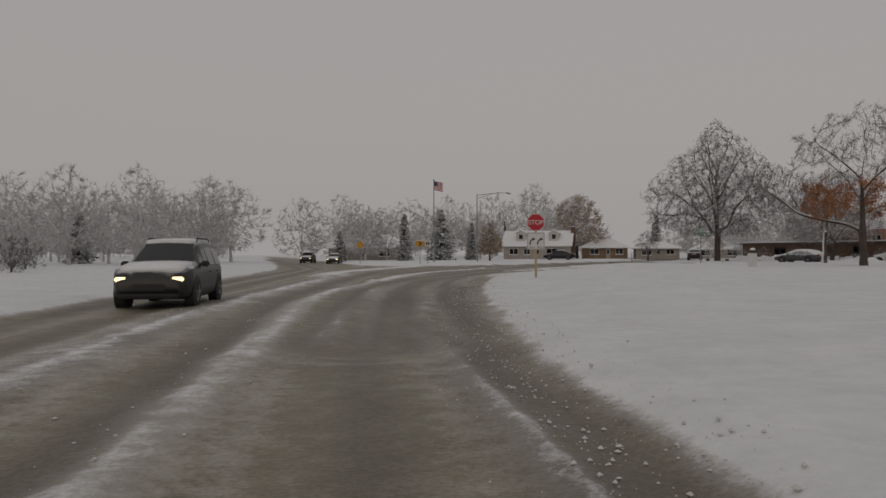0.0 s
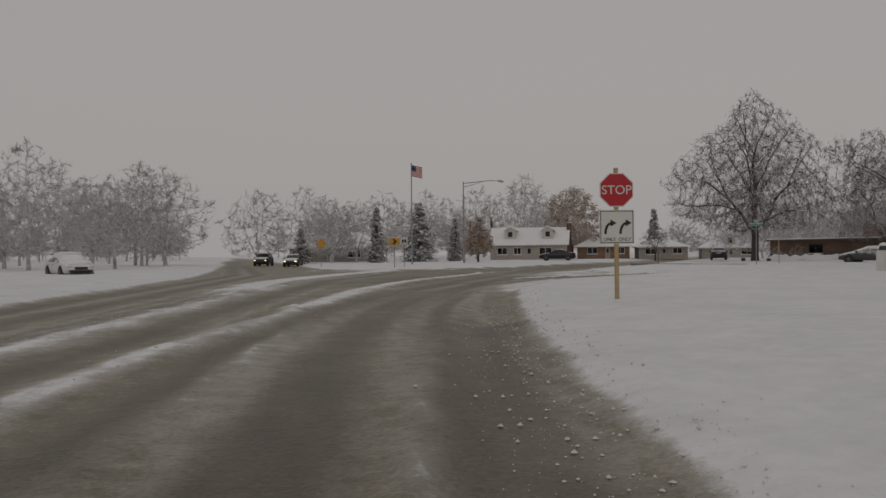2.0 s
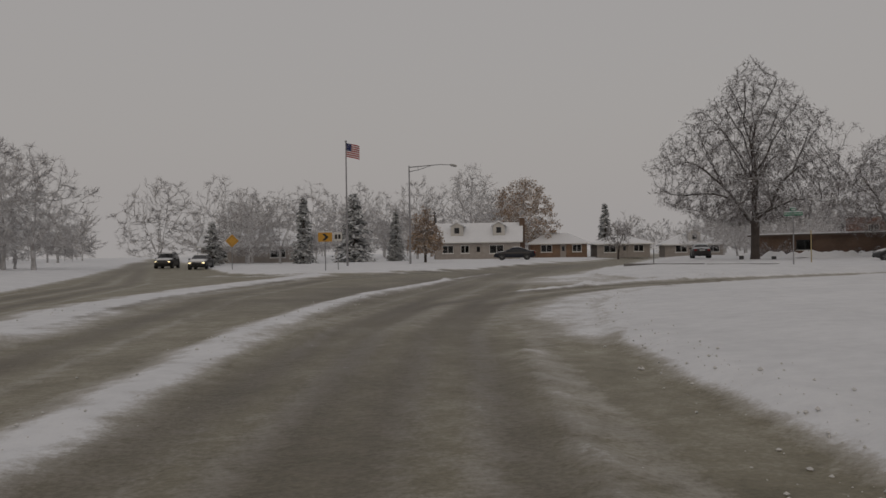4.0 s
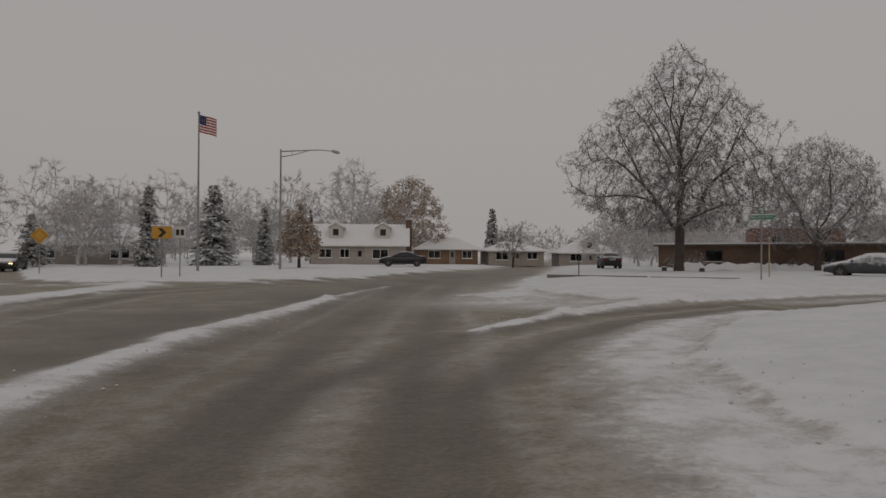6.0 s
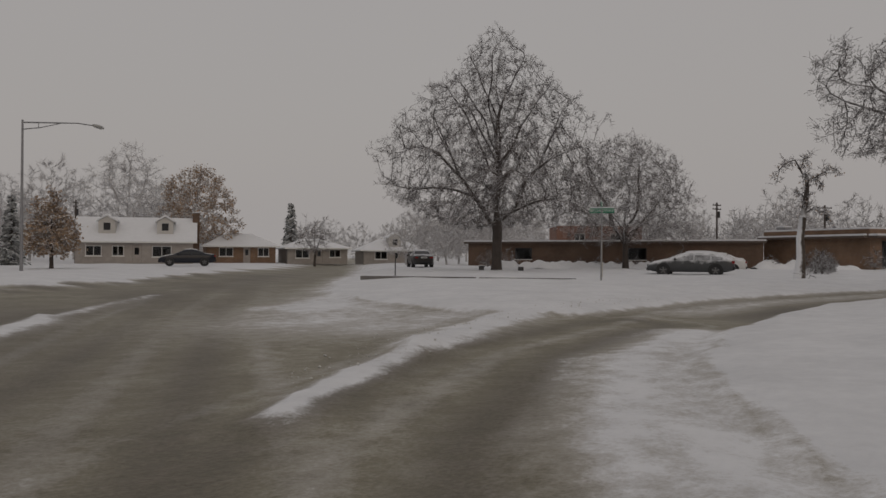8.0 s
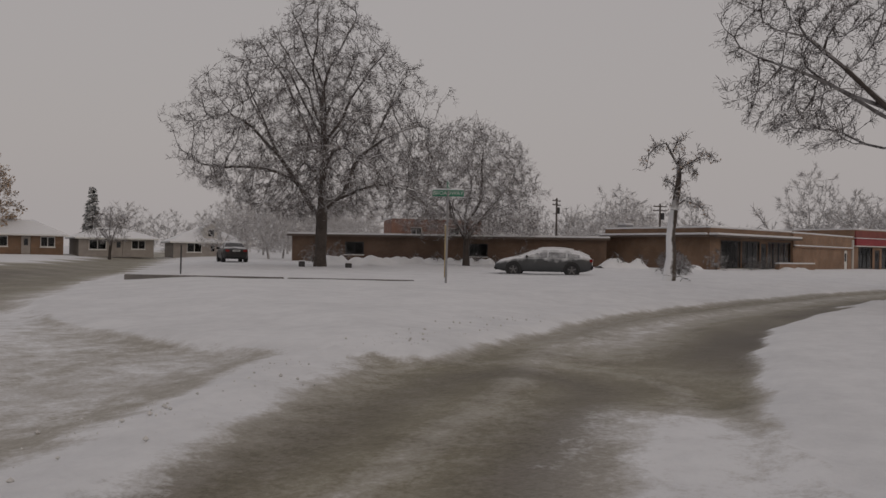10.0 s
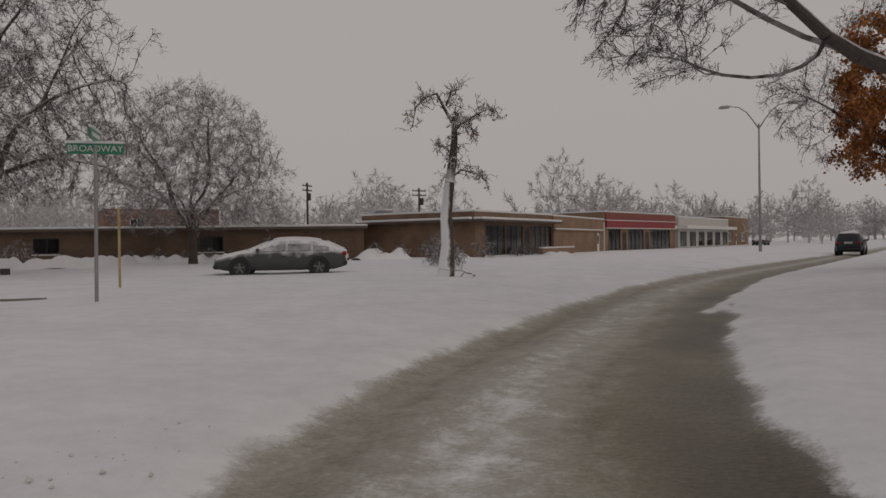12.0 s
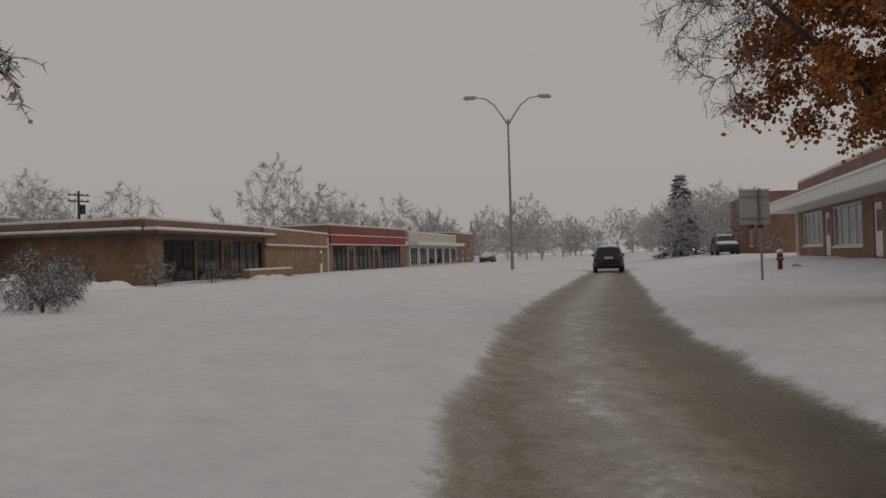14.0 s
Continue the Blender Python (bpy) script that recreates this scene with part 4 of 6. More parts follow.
for i, (profile, trunk_h) in enumerate(DOMES):
    z1 = profile[-1][0]
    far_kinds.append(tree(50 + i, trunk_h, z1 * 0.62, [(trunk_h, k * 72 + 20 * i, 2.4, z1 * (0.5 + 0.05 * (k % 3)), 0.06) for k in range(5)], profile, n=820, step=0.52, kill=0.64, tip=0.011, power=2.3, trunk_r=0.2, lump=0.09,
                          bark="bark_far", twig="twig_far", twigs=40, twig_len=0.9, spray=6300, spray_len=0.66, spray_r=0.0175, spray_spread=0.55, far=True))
spruces = [spruce(70, 10.6, 6.2), spruce(71, 7.0, 2.6)]
# their paleness is mostly distance haze put into twig and bark colour
FAR_LABEL = "distant bare snowy tree, its colours paled for haze"
plant(far_kinds[0], -22, 84, FAR_LABEL, group="distant trees")
plant(far_kinds[1], 22, 131, FAR_LABEL, group="distant trees", rz=40)
plant(far_kinds[2], -34, 60, FAR_LABEL, group="distant trees", rz=80)
plant(far_kinds[3], 30, 132, FAR_LABEL, group="distant trees", rz=120)
plant(far_kinds[4], -14, 104, FAR_LABEL, group="distant trees", rz=200)
plant_more(far_kinds[0], 4.4, 120.5, 1.05, 70, FAR_LABEL, "distant trees")
plant_more(far_kinds[3], -7.5, 116, 0.9, 10, FAR_LABEL, "distant trees")
trng = random.Random(8)
AVENUE = [(30, 88), (150, 354)]  # an open way between the houses
AREAS = [(31, -75, -22, 48, 125, 5, 0.9), (6, 60, 84, 116, 134, 5, 0.72), (30, -60, 66, 132, 175, 5, 1.05), (5, -16, 3, 97, 108, 5, 0.8), (11, -26, -3, 92, 130, 5, 0.8), (12, 55, 120, 105, 150, 7, 0.9), (8, -70, -30, 4, 45, 7, 0.8), (5, 84, 150, 84, 100, 8, 0.75),
         (6, 165, 250, 40, 75, 8, 0.8), (9, 130, 230, -50, 0, 8, 0.9), (4, 62, 100, -25, 0, 8, 0.9), (5, 118, 150, -2, 12, 6, 0.7), (10, 160, 240, -22, 30, 8, 0.9), (9, 238, 275, -32, 16, 7, 1.0), (4, 60, 80, 100, 112, 5, 0.62)]
for n, x0, x1, y0, y1, gap, size in AREAS:
    for x, y in spots(trng, n, x0, x1, y0, y1, gap):
        here = np.array([(x, y)])
        if inside(here, ROADS)[0] or to_line(here, ROADS + ROADS[:1])[0] < 4 or to_line(here, AVENUE)[0] < 8.5:
            continue
        plant_more(trng.choice(far_kinds), x, y, size * trng.uniform(0.8, 1.15), trng.uniform(0, 360), FAR_LABEL, "distant trees")
# the broad crowns that stand over the shops' roofs
for x, y, k, size in ((100.8, 79.3, 2, 1.06), (101.4, 70.1, 4, 0.85), (93.5, 74.5, 4, 0.8), (122.9, 60.8, 1, 1.08), (124.1, 54.2, 2, 1.08), (130.5, 57.5, 0, 0.85), (140.1, 46.3, 2, 1.05), (142.0, 32.7, 4, 0.8), (151.2, 24.0, 4, 0.8), (162.1, 41.6, 2, 0.85), (107.7, 16.6, 4, 0.62), (103.1, 13.2, 0, 0.62), (110.5, 13.0, 2, 0.7)):
    plant_more(far_kinds[k], x, y, size, x * 17, FAR_LABEL, "distant trees")
wood_segs, wood_fine = [], []
wrng = random.Random(44)
for _ in range(380):
    an, dist = wrng.uniform(-0.55, 2.75), wrng.uniform(140, 290)
    x, y = 10 + math.cos(an) * dist, 30 + math.sin(an) * dist
    if to_line(np.array([(x, y)]), ROADS + ROADS[:1])[0] < 6 or inside(np.array([(x, y)]), ROADS)[0] or to_line(np.array([(x, y)]), AVENUE)[0] < 11:
        continue
    z, h = ground_height(x, y), wrng.uniform(7, 12.5)
    limbs = []
    wood_segs.append((Vector((x, y, z - 0.3)), 0.2, Vector((x, y, z + h * 0.5)), 0.12, 9))
    for k in range(16):
        a, f = wrng.uniform(0, 6.28), wrng.uniform(0.12, 1.0)
        R = h * 0.42 * math.sin(math.pi * (0.15 + 0.8 * f)) ** 0.7
        s = Vector((x, y, z + h * (0.10 + 0.5 * f)))
        limbs.append((s, 0.07, Vector((x + math.cos(a) * R, y + math.sin(a) * R, z + h * f)), 0.03, 9))
    wood_segs += limbs
    brush(wrng, limbs, wood_fine, 600, 1.5, 0.07, 0.8)
# the woods wear the same colours lightened for haze
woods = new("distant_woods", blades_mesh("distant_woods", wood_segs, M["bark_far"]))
tagged(woods, "far belt of bare snowy woods paled for haze", "woods", kind="stuff")
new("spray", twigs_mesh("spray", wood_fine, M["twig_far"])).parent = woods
SPRUCE_LABEL = "spruce with snow lying on its drooping branches"
plant(spruces[0], 8.2, 103, SPRUCE_LABEL, group="spruces")
spruces[0].scale = (0.95, 0.95, 0.78)
plant(spruces[1], 1.5, 92, SPRUCE_LABEL, group="spruces")
for x, y, k, s in ((-8, 100, 0, 0.6), (111.5, 14.2, 0, 1.08), (-38, 75, 0, 0.75), (13.5, 104, 1, 0.9)):
    plant_more(spruces[k], x, y, s, trng.uniform(0, 360), SPRUCE_LABEL, "spruces")
# the rust-brown tree before the house, the half-bare oak behind it and the small one by the road
plant(tree(81, 1.1, 4.4, [(1.1 + 0.35 * k, 100 * k, 1.4, 2.2 + 0.38 * k, 0.08) for k in range(7)], [(0.9, 1.3), (1.6, 2.1), (2.9, 1.9), (4.4, 1.0), (5.6, 0.3)], n=420, step=0.26, kill=0.4, tip=0.011, trunk_r=0.13, twigs=900, twig_len=0.4, spray=3000, spray_len=0.25, spray_r=0.01,
           leaf="brown_leaf", leaf_n=4200, leaf_size=0.19), 12.9, 84.9, "small tree keeping its russet-brown leaves under snow", "tree")
# the oak and the upswept tree also have twigs paled for haze
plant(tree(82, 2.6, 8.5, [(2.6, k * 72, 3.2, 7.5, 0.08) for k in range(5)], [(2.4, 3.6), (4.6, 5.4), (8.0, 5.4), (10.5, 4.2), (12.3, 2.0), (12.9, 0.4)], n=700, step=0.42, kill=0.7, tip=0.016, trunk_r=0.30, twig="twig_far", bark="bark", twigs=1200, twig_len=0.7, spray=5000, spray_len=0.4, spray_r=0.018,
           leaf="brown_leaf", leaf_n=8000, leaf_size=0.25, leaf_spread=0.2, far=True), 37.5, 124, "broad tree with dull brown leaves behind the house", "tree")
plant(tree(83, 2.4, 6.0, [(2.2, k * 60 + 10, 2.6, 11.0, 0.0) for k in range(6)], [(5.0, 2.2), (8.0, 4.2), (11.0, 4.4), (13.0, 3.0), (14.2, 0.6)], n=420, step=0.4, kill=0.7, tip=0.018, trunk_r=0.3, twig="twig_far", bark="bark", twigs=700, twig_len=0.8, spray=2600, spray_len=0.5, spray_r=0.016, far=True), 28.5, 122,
      "tall bare tree with upswept limbs behind the house", "tree")
plant(tree(84, 1.6, 3.6, [(1.6, k * 90, 1.4, 3.4, 0.08) for k in range(4)], [(1.6, 1.6), (2.6, 2.4), (4.0, 2.2), (5.4, 0.5)], n=300, step=0.26, kill=0.42, tip=0.011, trunk_r=0.13, twigs=700, twig_len=0.4, spray=2500, spray_len=0.25, spray_r=0.009), 44.3, 105.6,
      "small bare tree at the edge of the snowy road", "tree")
# the spire of a spruce and a broad grey crown beyond the low houses
plant_more(spruces[1], 66.0, 153.5, 1.5, 20, SPRUCE_LABEL, "spruces")
for x, y, size in ((58, 126, 0.72), (63.5, 127, 0.66), (69, 126.5, 0.6), (52.2, 98.6, 0.6), (55.6, 95.5, 0.66), (59.6, 98.2, 0.6), (88, 86.7, 0.82), (92.4, 85.6, 0.74)):
    plant_more(far_kinds[2], x, y, size, x * 31, FAR_LABEL, "distant trees")
bush = tree(85, 0.2, 0.5, [(0.2, k * 45, 0.7, 0.9 + 0.1 * (k % 4), 0.2) for k in range(8)], [(0.15, 0.9), (0.6, 1.05), (1.2, 0.8), (1.7, 0.2)], n=260, step=0.14, kill=0.2, tip=0.007, trunk_r=0.05, twig="twig_dark", twigs=120, twig_len=0.25, spray=2600, spray_len=0.16, spray_r=0.006, far=True, name="bush")
BUSH_LABEL = "leafless bush bent under snow"
plant(bush, 64.5, 53.6, BUSH_LABEL, "bush", "bushes")
for x, y, s in ((62.5, 56.5, 1.0), (69.8, 52.6, 0.7), (72.5, 52.2, 0.7), (58, 66.5, 1.0), (96, 10, 1.4), (92, 13, 1.2), (-30, 40, 1.5), (-26, 28, 1.3), (47, 79, 1.0), (50.5, 80, 1.1), (46.2, 49.2, 0.75), (47.6, 50.2, 0.95), (49.4, 50.6, 0.8), (51.5, 51.6, 0.9), (53.6, 52.4, 0.8), (55.4, 75.6, 0.6), (56.3, 74.0, 0.65), (57.2, 72.6, 0.55), (58.0, 71.2, 0.65), (58.7, 69.9, 0.55), (60.0, 59.6, 0.75), (61.4, 58.3, 0.7)):
    plant_more(bush, x, y, s, trng.uniform(0, 360), BUSH_LABEL, "bushes")
# fallen snapped branches by the stunted tree and the shop lawn
for x, y, seed, rz in ((35.6, 44.6, 91, 20), (59.5, 26.5, 92, 200)):
    rng = random.Random(seed)
    segs = []
    grow(rng, segs, Vector((0, 0, 0.05)), Vector((1, 0.1, 0.25)), 1.1, 0.035, 2, 0.03, 1.0, (2, 3), 0.25, 0.6, 0.008)
    fb = new("fallen_branch", limbs_mesh("fallen_branch", segs, M["bark"], 4))
    fb.matrix_world = pose(x, y, ground_height(x, y) + 0.02, 0, 0, rz)
    tagged(fb, "dark snapped branch lying in the snow", "branch", "fallen branches")


def mound(x, y, rz, L, W, H, seed):
    """A low heap of snow over shrubs, lumpy and rounded."""
    rng = random.Random(seed)
    lumps = [(rng.uniform(-0.42, 0.42) * L, rng.uniform(-0.2, 0.2) * W, rng.uniform(0.55, 1.0) * H, rng.uniform(0.28, 0.5) * W) for _ in range(int(L * 2.2))]
    bm = bmesh.new()
    nx, ny = int(L / 0.16), int(W / 0.16)
    grid = []
    for i in range(nx + 1):
        row = []
        for j in range(ny + 1):
            px, py = (i / nx - 0.5) * L * 1.3, (j / ny - 0.5) * W * 1.5
            z = max(h * math.exp(-((px - a) ** 2 + (py - b) ** 2) / (r * r)) for a, b, h, r in lumps)
            row.append(bm.verts.new((px, py, z + rng.uniform(-0.012, 0.012) - 0.06)))
        grid.append(row)
    for a, b in zip(grid, grid[1:]):
        for j in range(ny):
            bm.faces.new((a[j], b[j], b[j + 1], a[j + 1]))
    me = bpy.data.meshes.new("snow_bank")
    bm.to_mesh(me)
    bm.free()
    me.shade_smooth()
    me.materials.append(M["snow"])
    ob = new("snow_bank", me)
    ob.matrix_world = pose(x, y, ground_height(x, y), 0, 0, rz)
    return tagged(ob, "rounded bank of snow over low shrubs", "snow bank", "snow banks")


for x, y, rz, L, W, H, seed in ((44.6, 71.6, -59, 5.5, 1.8, 0.75, 1), (51.5, 61.0, -60, 3.2, 1.5, 0.55, 2), (62.0, 55.0, -30, 3.4, 1.6, 0.5, 3), (75.8, 51.0, -9, 4.0, 1.2, 0.35, 4), (50.4, 74.0, -60, 5.6, 2.0, 0.75, 5), (60.6, 58.9, -35, 3.6, 1.7, 0.95, 6), (57.0, 72.8, -59.3, 7.5, 1.4, 0.7, 7)):
    mound(x, y, rz, L, W, H, seed)


# ---- buildings ----
def wall_cells(L, H, T, holes, y0=0.0, z0=0.0, x0=0.0):
    """A wall along x with holes (x0, x1, z0, z1) that go through it."""
    xs = sorted({x0, x0 + L, *[v for h in holes for v in h[:2]]})
    zs = sorted({z0, z0 + H, *[v for h in holes for v in h[2:4]]})
    bm = bmesh.new()
    for a, b in zip(xs, xs[1:]):
        for c, d in zip(zs, zs[1:]):
            mx, mz = (a + b) / 2, (c + d) / 2
            if not any(h[0] < mx < h[1] and h[2] < mz < h[3] for h in holes):
                box(bm, a, b, y0, y0 + T, c, d)
    bmesh.ops.remove_doubles(bm, verts=bm.verts, dist=0.0005)
    return bm


def window(parent, x0, x1, z0, z1, y, bars=1, frame_mat="white_paint", curtain=False, name="window"):
    """A window in a hole of a wall whose face lies at y: frame, glass, sill."""
    n = bars + 1
    lights = [(x0 + 0.07 + (x1 - x0 - 0.14) * k / n + (0.03 if k else 0), x0 + 0.07 + (x1 - x0 - 0.14) * (k + 1) / n - (0.03 if k < n - 1 else 0), z0 + 0.07, z1 - 0.07) for k in range(n)]
    w = part(name, wall_cells(x1 - x0, z1 - z0, 0.09, lights, y + 0.05, z0, x0), M[frame_mat], parent)
    g = part("pane", boxes((x0 + 0.05, x1 - 0.05, y + 0.09, y + 0.10, z0 + 0.05, z1 - 0.05)), M["glass"], w)
    g.visible_shadow = False
    part("sill", boxes((x0 - 0.06, x1 + 0.06, y - 0.06, y + 0.05, z0 - 0.08, z0), bevel=0.01), M["white_paint"], w)
    if curtain:
        bm = bmesh.new()
        n = int((x1 - x0) / 0.09)
        vs = [(bm.verts.new((x0 + 0.07 + (x1 - x0 - 0.14) * i / n, y + 0.24 + (0.05 if i % 2 else 0), z0)), bm.verts.new((x0 + 0.07 + (x1 - x0 - 0.14) * i / n, y + 0.24 + (0.05 if i % 2 else 0), z1))) for i in range(n + 1)]
        for (a, b), (c, d) in zip(vs, vs[1:]):
            bm.faces.new((a, c, d, b))
        part("curtain", bm, M["curtain"], w)
    return w


def door(parent, x0, x1, z0, z1, y, mat="white_paint"):
    d = part("door", boxes((x0 + 0.02, x1 - 0.02, y + 0.06, y + 0.11, z0 + 0.01, z1 - 0.02), bevel=0.008), M[mat], parent)
    g = part("pane", boxes((x0 + 0.25, x1 - 0.25, y + 0.05, y + 0.06, z0 + 0.95, z1 - 0.3)), M["tinted"], d)
    part("handle", boxes((x1 - 0.16, x1 - 0.08, y + 0.01, y + 0.06, z0 + 1.0, z0 + 1.05)), M["galv"], d)
    return d


def flat_building(name, x, y, rz, L, D, H, wall, label, holes=(), parapet=0.0, fascia=None, overhang=0.0, category="building", base_z=None, cap=0.16, room=True, eave=0.24):
    """A flat-roofed block, front along local x at y = 0, with openings in its front."""
    z = ground_height(x, y) - 0.15 if base_z is None else base_z
    b = thing(name, x, y, z, rz, label, category)
    T = 0.3
    part("wall", wall_cells(L, H + parapet, T, [h[:4] for h in holes]), M[wall], b)
    for x0, x1, y0, y1 in ((0, T, T, D), (L - T, L, T, D), (T, L - T, D - T, D)):
        part("wall", boxes((x0, x1, y0, y1, 0, H + parapet)), M[wall], b)
    r = part("roof", boxes((T, L - T, T, D - T, H - 0.25, H)), M["siding_dark"], b)
    part("snow_cover", boxes((T + 0.01, L - T - 0.01, T + 0.01, D - T - 0.01, H + 0.004, H + 0.12), bevel=0.03), M["snow"], r, "snow lying on the flat roof")
    if overhang:
        part("eave", boxes((-0.25, L + 0.25, -overhang, -0.003, H - 0.02 - eave, H - 0.02)), M[fascia or "white_paint"], b)
        part("eave", boxes((-overhang, -0.003, 0, D, H - 0.02 - eave, H - 0.02)), M[fascia or "white_paint"], b)
        part("snow_cover", boxes((-0.27, L + 0.27, -overhang - 0.02, -0.004, H - 0.016, H + cap), bevel=0.05), M["snow"], b, "thick snow along the eave")
        part("snow_cover", boxes((-overhang - 0.02, -0.29, 0, D, H - 0.016, H + cap), bevel=0.05), M["snow"], b)
    part("snow_cover", boxes((-0.03, L + 0.03, -0.03, T + 0.03, H + parapet + 0.004, H + parapet + cap), bevel=0.05), M["snow"], b, "ridge of snow on the parapet")
    part("snow_cover", boxes((-0.03, T + 0.03, T + 0.04, D, H + parapet + 0.004, H + parapet + cap), bevel=0.05), M["snow"], b)
    # dark sheet and floor behind the openings, painted as the room's shade
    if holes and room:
        part("dark_backing", boxes((T + 0.02, L - T - 0.02, T + 1.6, T + 1.65, 0, H - 0.3), (T + 0.02, L - T - 0.02, T + 0.02, T + 1.6, 0.0, 0.02)), M["room_shade"], b)
    for h in holes:
        if h[4] == "door":
            door(b, *h[:4], 0.0, h[5] if len(h) > 5 else "white_paint")
        else:
            window(b, *h[:4], 0.0, h[5] if len(h) > 5 else 1, "dark_metal" if h[4] == "shop" else "white_paint", h[4] == "curtain")
    return b


def gable_house(name, x, y, rz, L, D, eave, ridge, wall, label, holes=(), dormers=(), chimney=None, hip=0.0, over=0.45):
    """A house whose ridge runs along local x; front at y = 0."""
    z = ground_height(x, y) - 0.1
    b = thing(name, x, y, z, rz, label, "house")
    T = 0.25
    part("wall", wall_cells(L, eave, T, [h[:4] for h in holes]), M[wall], b)
    part("wall", boxes((0, L, D - T, D, 0, eave)), M[wall], b)
    for x0 in (0, L - T):
        bm = plate([(T, 0), (D - T, 0), (D - T, eave), (D / 2, ridge - 0.12 if not hip else eave), (T, eave)], x0, x0 + T)
        for v in bm.verts:
            v.co = Vector((v.co.y, v.co.x, v.co.z))
        bmesh.ops.recalc_face_normals(bm, faces=bm.faces)
        part("wall", bm, M[wall], b)
    bm = bmesh.new()
    h0, t = hip, 0.16
    low = eave - 0.12
    pts = [(-over, -over, low), (L + over, -over, low), (L + over, D + over, low), (-over, D + over, low), (h0 - (0 if hip else over), D / 2, ridge), (L - h0 + (0 if hip else over), D / 2, ridge)]
    A = [bm.verts.new(p) for p in pts]
    B = [bm.verts.new((p[0], p[1], p[2] + t)) for p in pts]
    for f in ((0, 1, 5, 4), (2, 3, 4, 5), (1, 2, 5), (3, 0, 4)):
        if hip or len(f) == 4:
            bm.faces.new([B[i] for i in f])
            bm.faces.new([A[i] for i in f[::-1]])
    ring = (0, 1, 2, 3) if hip else (0, 1, 5, 2, 3, 4)
    for i, j in zip(ring, ring[1:] + ring[:1]):
        bm.faces.new((A[i], A[j], B[j], B[i]))
    r = part("roof", bm, M["snow"], b, "roof buried under snow")
    part("gutter", boxes((-over, L + over, -over - 0.1, -over - 0.004, low - 0.02, low + 0.1)), M["white_paint"], r)
    for h in holes:
        window(b, *h[:4], 0.0) if h[4] == "w" else door(b, *h[:4], 0.0, "siding_dark")
    # a dark sheet in place of the shaded room behind the windows
    part("dark_backing", boxes((T + 0.02, L - T - 0.02, 2.0, 2.05, 0, eave - 0.1)), M["room_shade"], b)
    for dx in dormers:
        f = 0.42
        yb = -over + (D / 2 + over) * f
        zb = low + (ridge - low) * f
        dm = part("dormer", wall_cells(1.7, 1.35, 0.15, [(dx - 0.35, dx + 0.35, zb + 0.2, zb + 1.0)], yb - 0.55, zb - 0.15, dx - 0.85), M["siding"], b, "white dormer with a small window")
        part("cheek", boxes((dx - 0.85, dx - 0.70, yb - 0.39, yb + 1.6, zb - 0.1, zb + 1.2), (dx + 0.70, dx + 0.85, yb - 0.39, yb + 1.6, zb - 0.1, zb + 1.2)), M["siding"], dm)
        part("pane", boxes((dx - 0.34, dx + 0.34, yb - 0.46, yb - 0.44, zb + 0.21, zb + 0.99)), M["tinted"], dm)
        bm = plate([(dx - 1.05, zb + 1.12), (dx, zb + 1.75), (dx + 1.05, zb + 1.12), (dx + 1.05, zb + 1.3), (dx, zb + 1.95), (dx - 1.05, zb + 1.3)], yb - 0.75, yb + 2.2)
        part("dormer_roof", bm, M["snow"], dm)
        part("gable", plate([(dx - 0.83, zb + 1.2), (dx + 0.83, zb + 1.2), (dx, zb + 1.72)], yb - 0.54, yb - 0.42), M["siding"], dm)
    if chimney:
        c = part("chimney", boxes((chimney, chimney + 0.75, D / 2 - 0.9, D / 2 - 0.1, 0.3, ridge + 0.75), bevel=0.02), M["brick_brown"], b, "brown brick chimney")
        part("snow_cap", boxes((chimney - 0.04, chimney + 0.79, D / 2 - 0.94, D / 2 - 0.06, ridge + 0.755, ridge + 0.87), bevel=0.04), M["snow"], c)
    return b


# the cape house beyond the field
gable_house("house", 21.1, 115.1, -20.7, 11.8, 8.5, 2.45, 5.1, "siding_dark", "storey-and-a-half house with dormers under a snowy roof",
            [(1.0, 2.6, 0.9, 2.0, "w"), (3.6, 4.8, 0.9, 2.0, "w"), (5.6, 6.55, 0.1, 2.1, "door"), (7.6, 9.6, 0.8, 2.0, "w")], (3.0, 8.9), chimney=11.75)
gable_house("house", 37.0, 119.5, -18, 8.4, 8, 2.2, 3.7, "brick_mid", "low tan brick house with a snowy hipped roof",
            [(1.5, 3.2, 0.9, 2.0, "w"), (4.4, 5.3, 0.1, 2.05, "door"), (6.2, 7.6, 0.9, 2.0, "w")], hip=2.6)
gable_house("house", 46.4, 116.4, -18, 7.8, 8, 2.1, 3.2, "siding_dark", "small grey-sided house with a low snowy roof",
            [(1.0, 2.8, 0.8, 1.9, "w"), (3.6, 4.5, 0.1, 2.0, "door"), (5.4, 6.9, 0.9, 1.9, "w")], hip=2.6)
gable_house("house", 56, 113.5, -24, 8.4, 8, 2.1, 3.5, "siding_dark", "low house with a snowy hipped roof and small dormer", [(1.5, 3.2, 0.9, 2.0, "w"), (4, 4.9, 0.1, 2.05, "door"), (6, 7.8, 0.9, 2.0, "w")], (4.4,), hip=2.6)
gable_house("house", -10, 112, -8, 13, 8, 2.4, 4.6, "siding_dark", "low brown house under a snowy roof among trees", [(1.5, 3.2, 0.9, 2.0, "w"), (5.5, 6.4, 0.1, 2.05, "door"), (8.5, 10.5, 0.9, 2.0, "w")])
flat_building("brick_block", 64.6, 87.0, -40, 9.5, 7, 4.3, "brick_red", "taller brown-red brick block behind the low building", [(2, 3.2, 2.9, 3.8, "w", 1), (6, 7.2, 2.9, 3.8, "w", 1)], parapet=0.3, base_z=0.1)

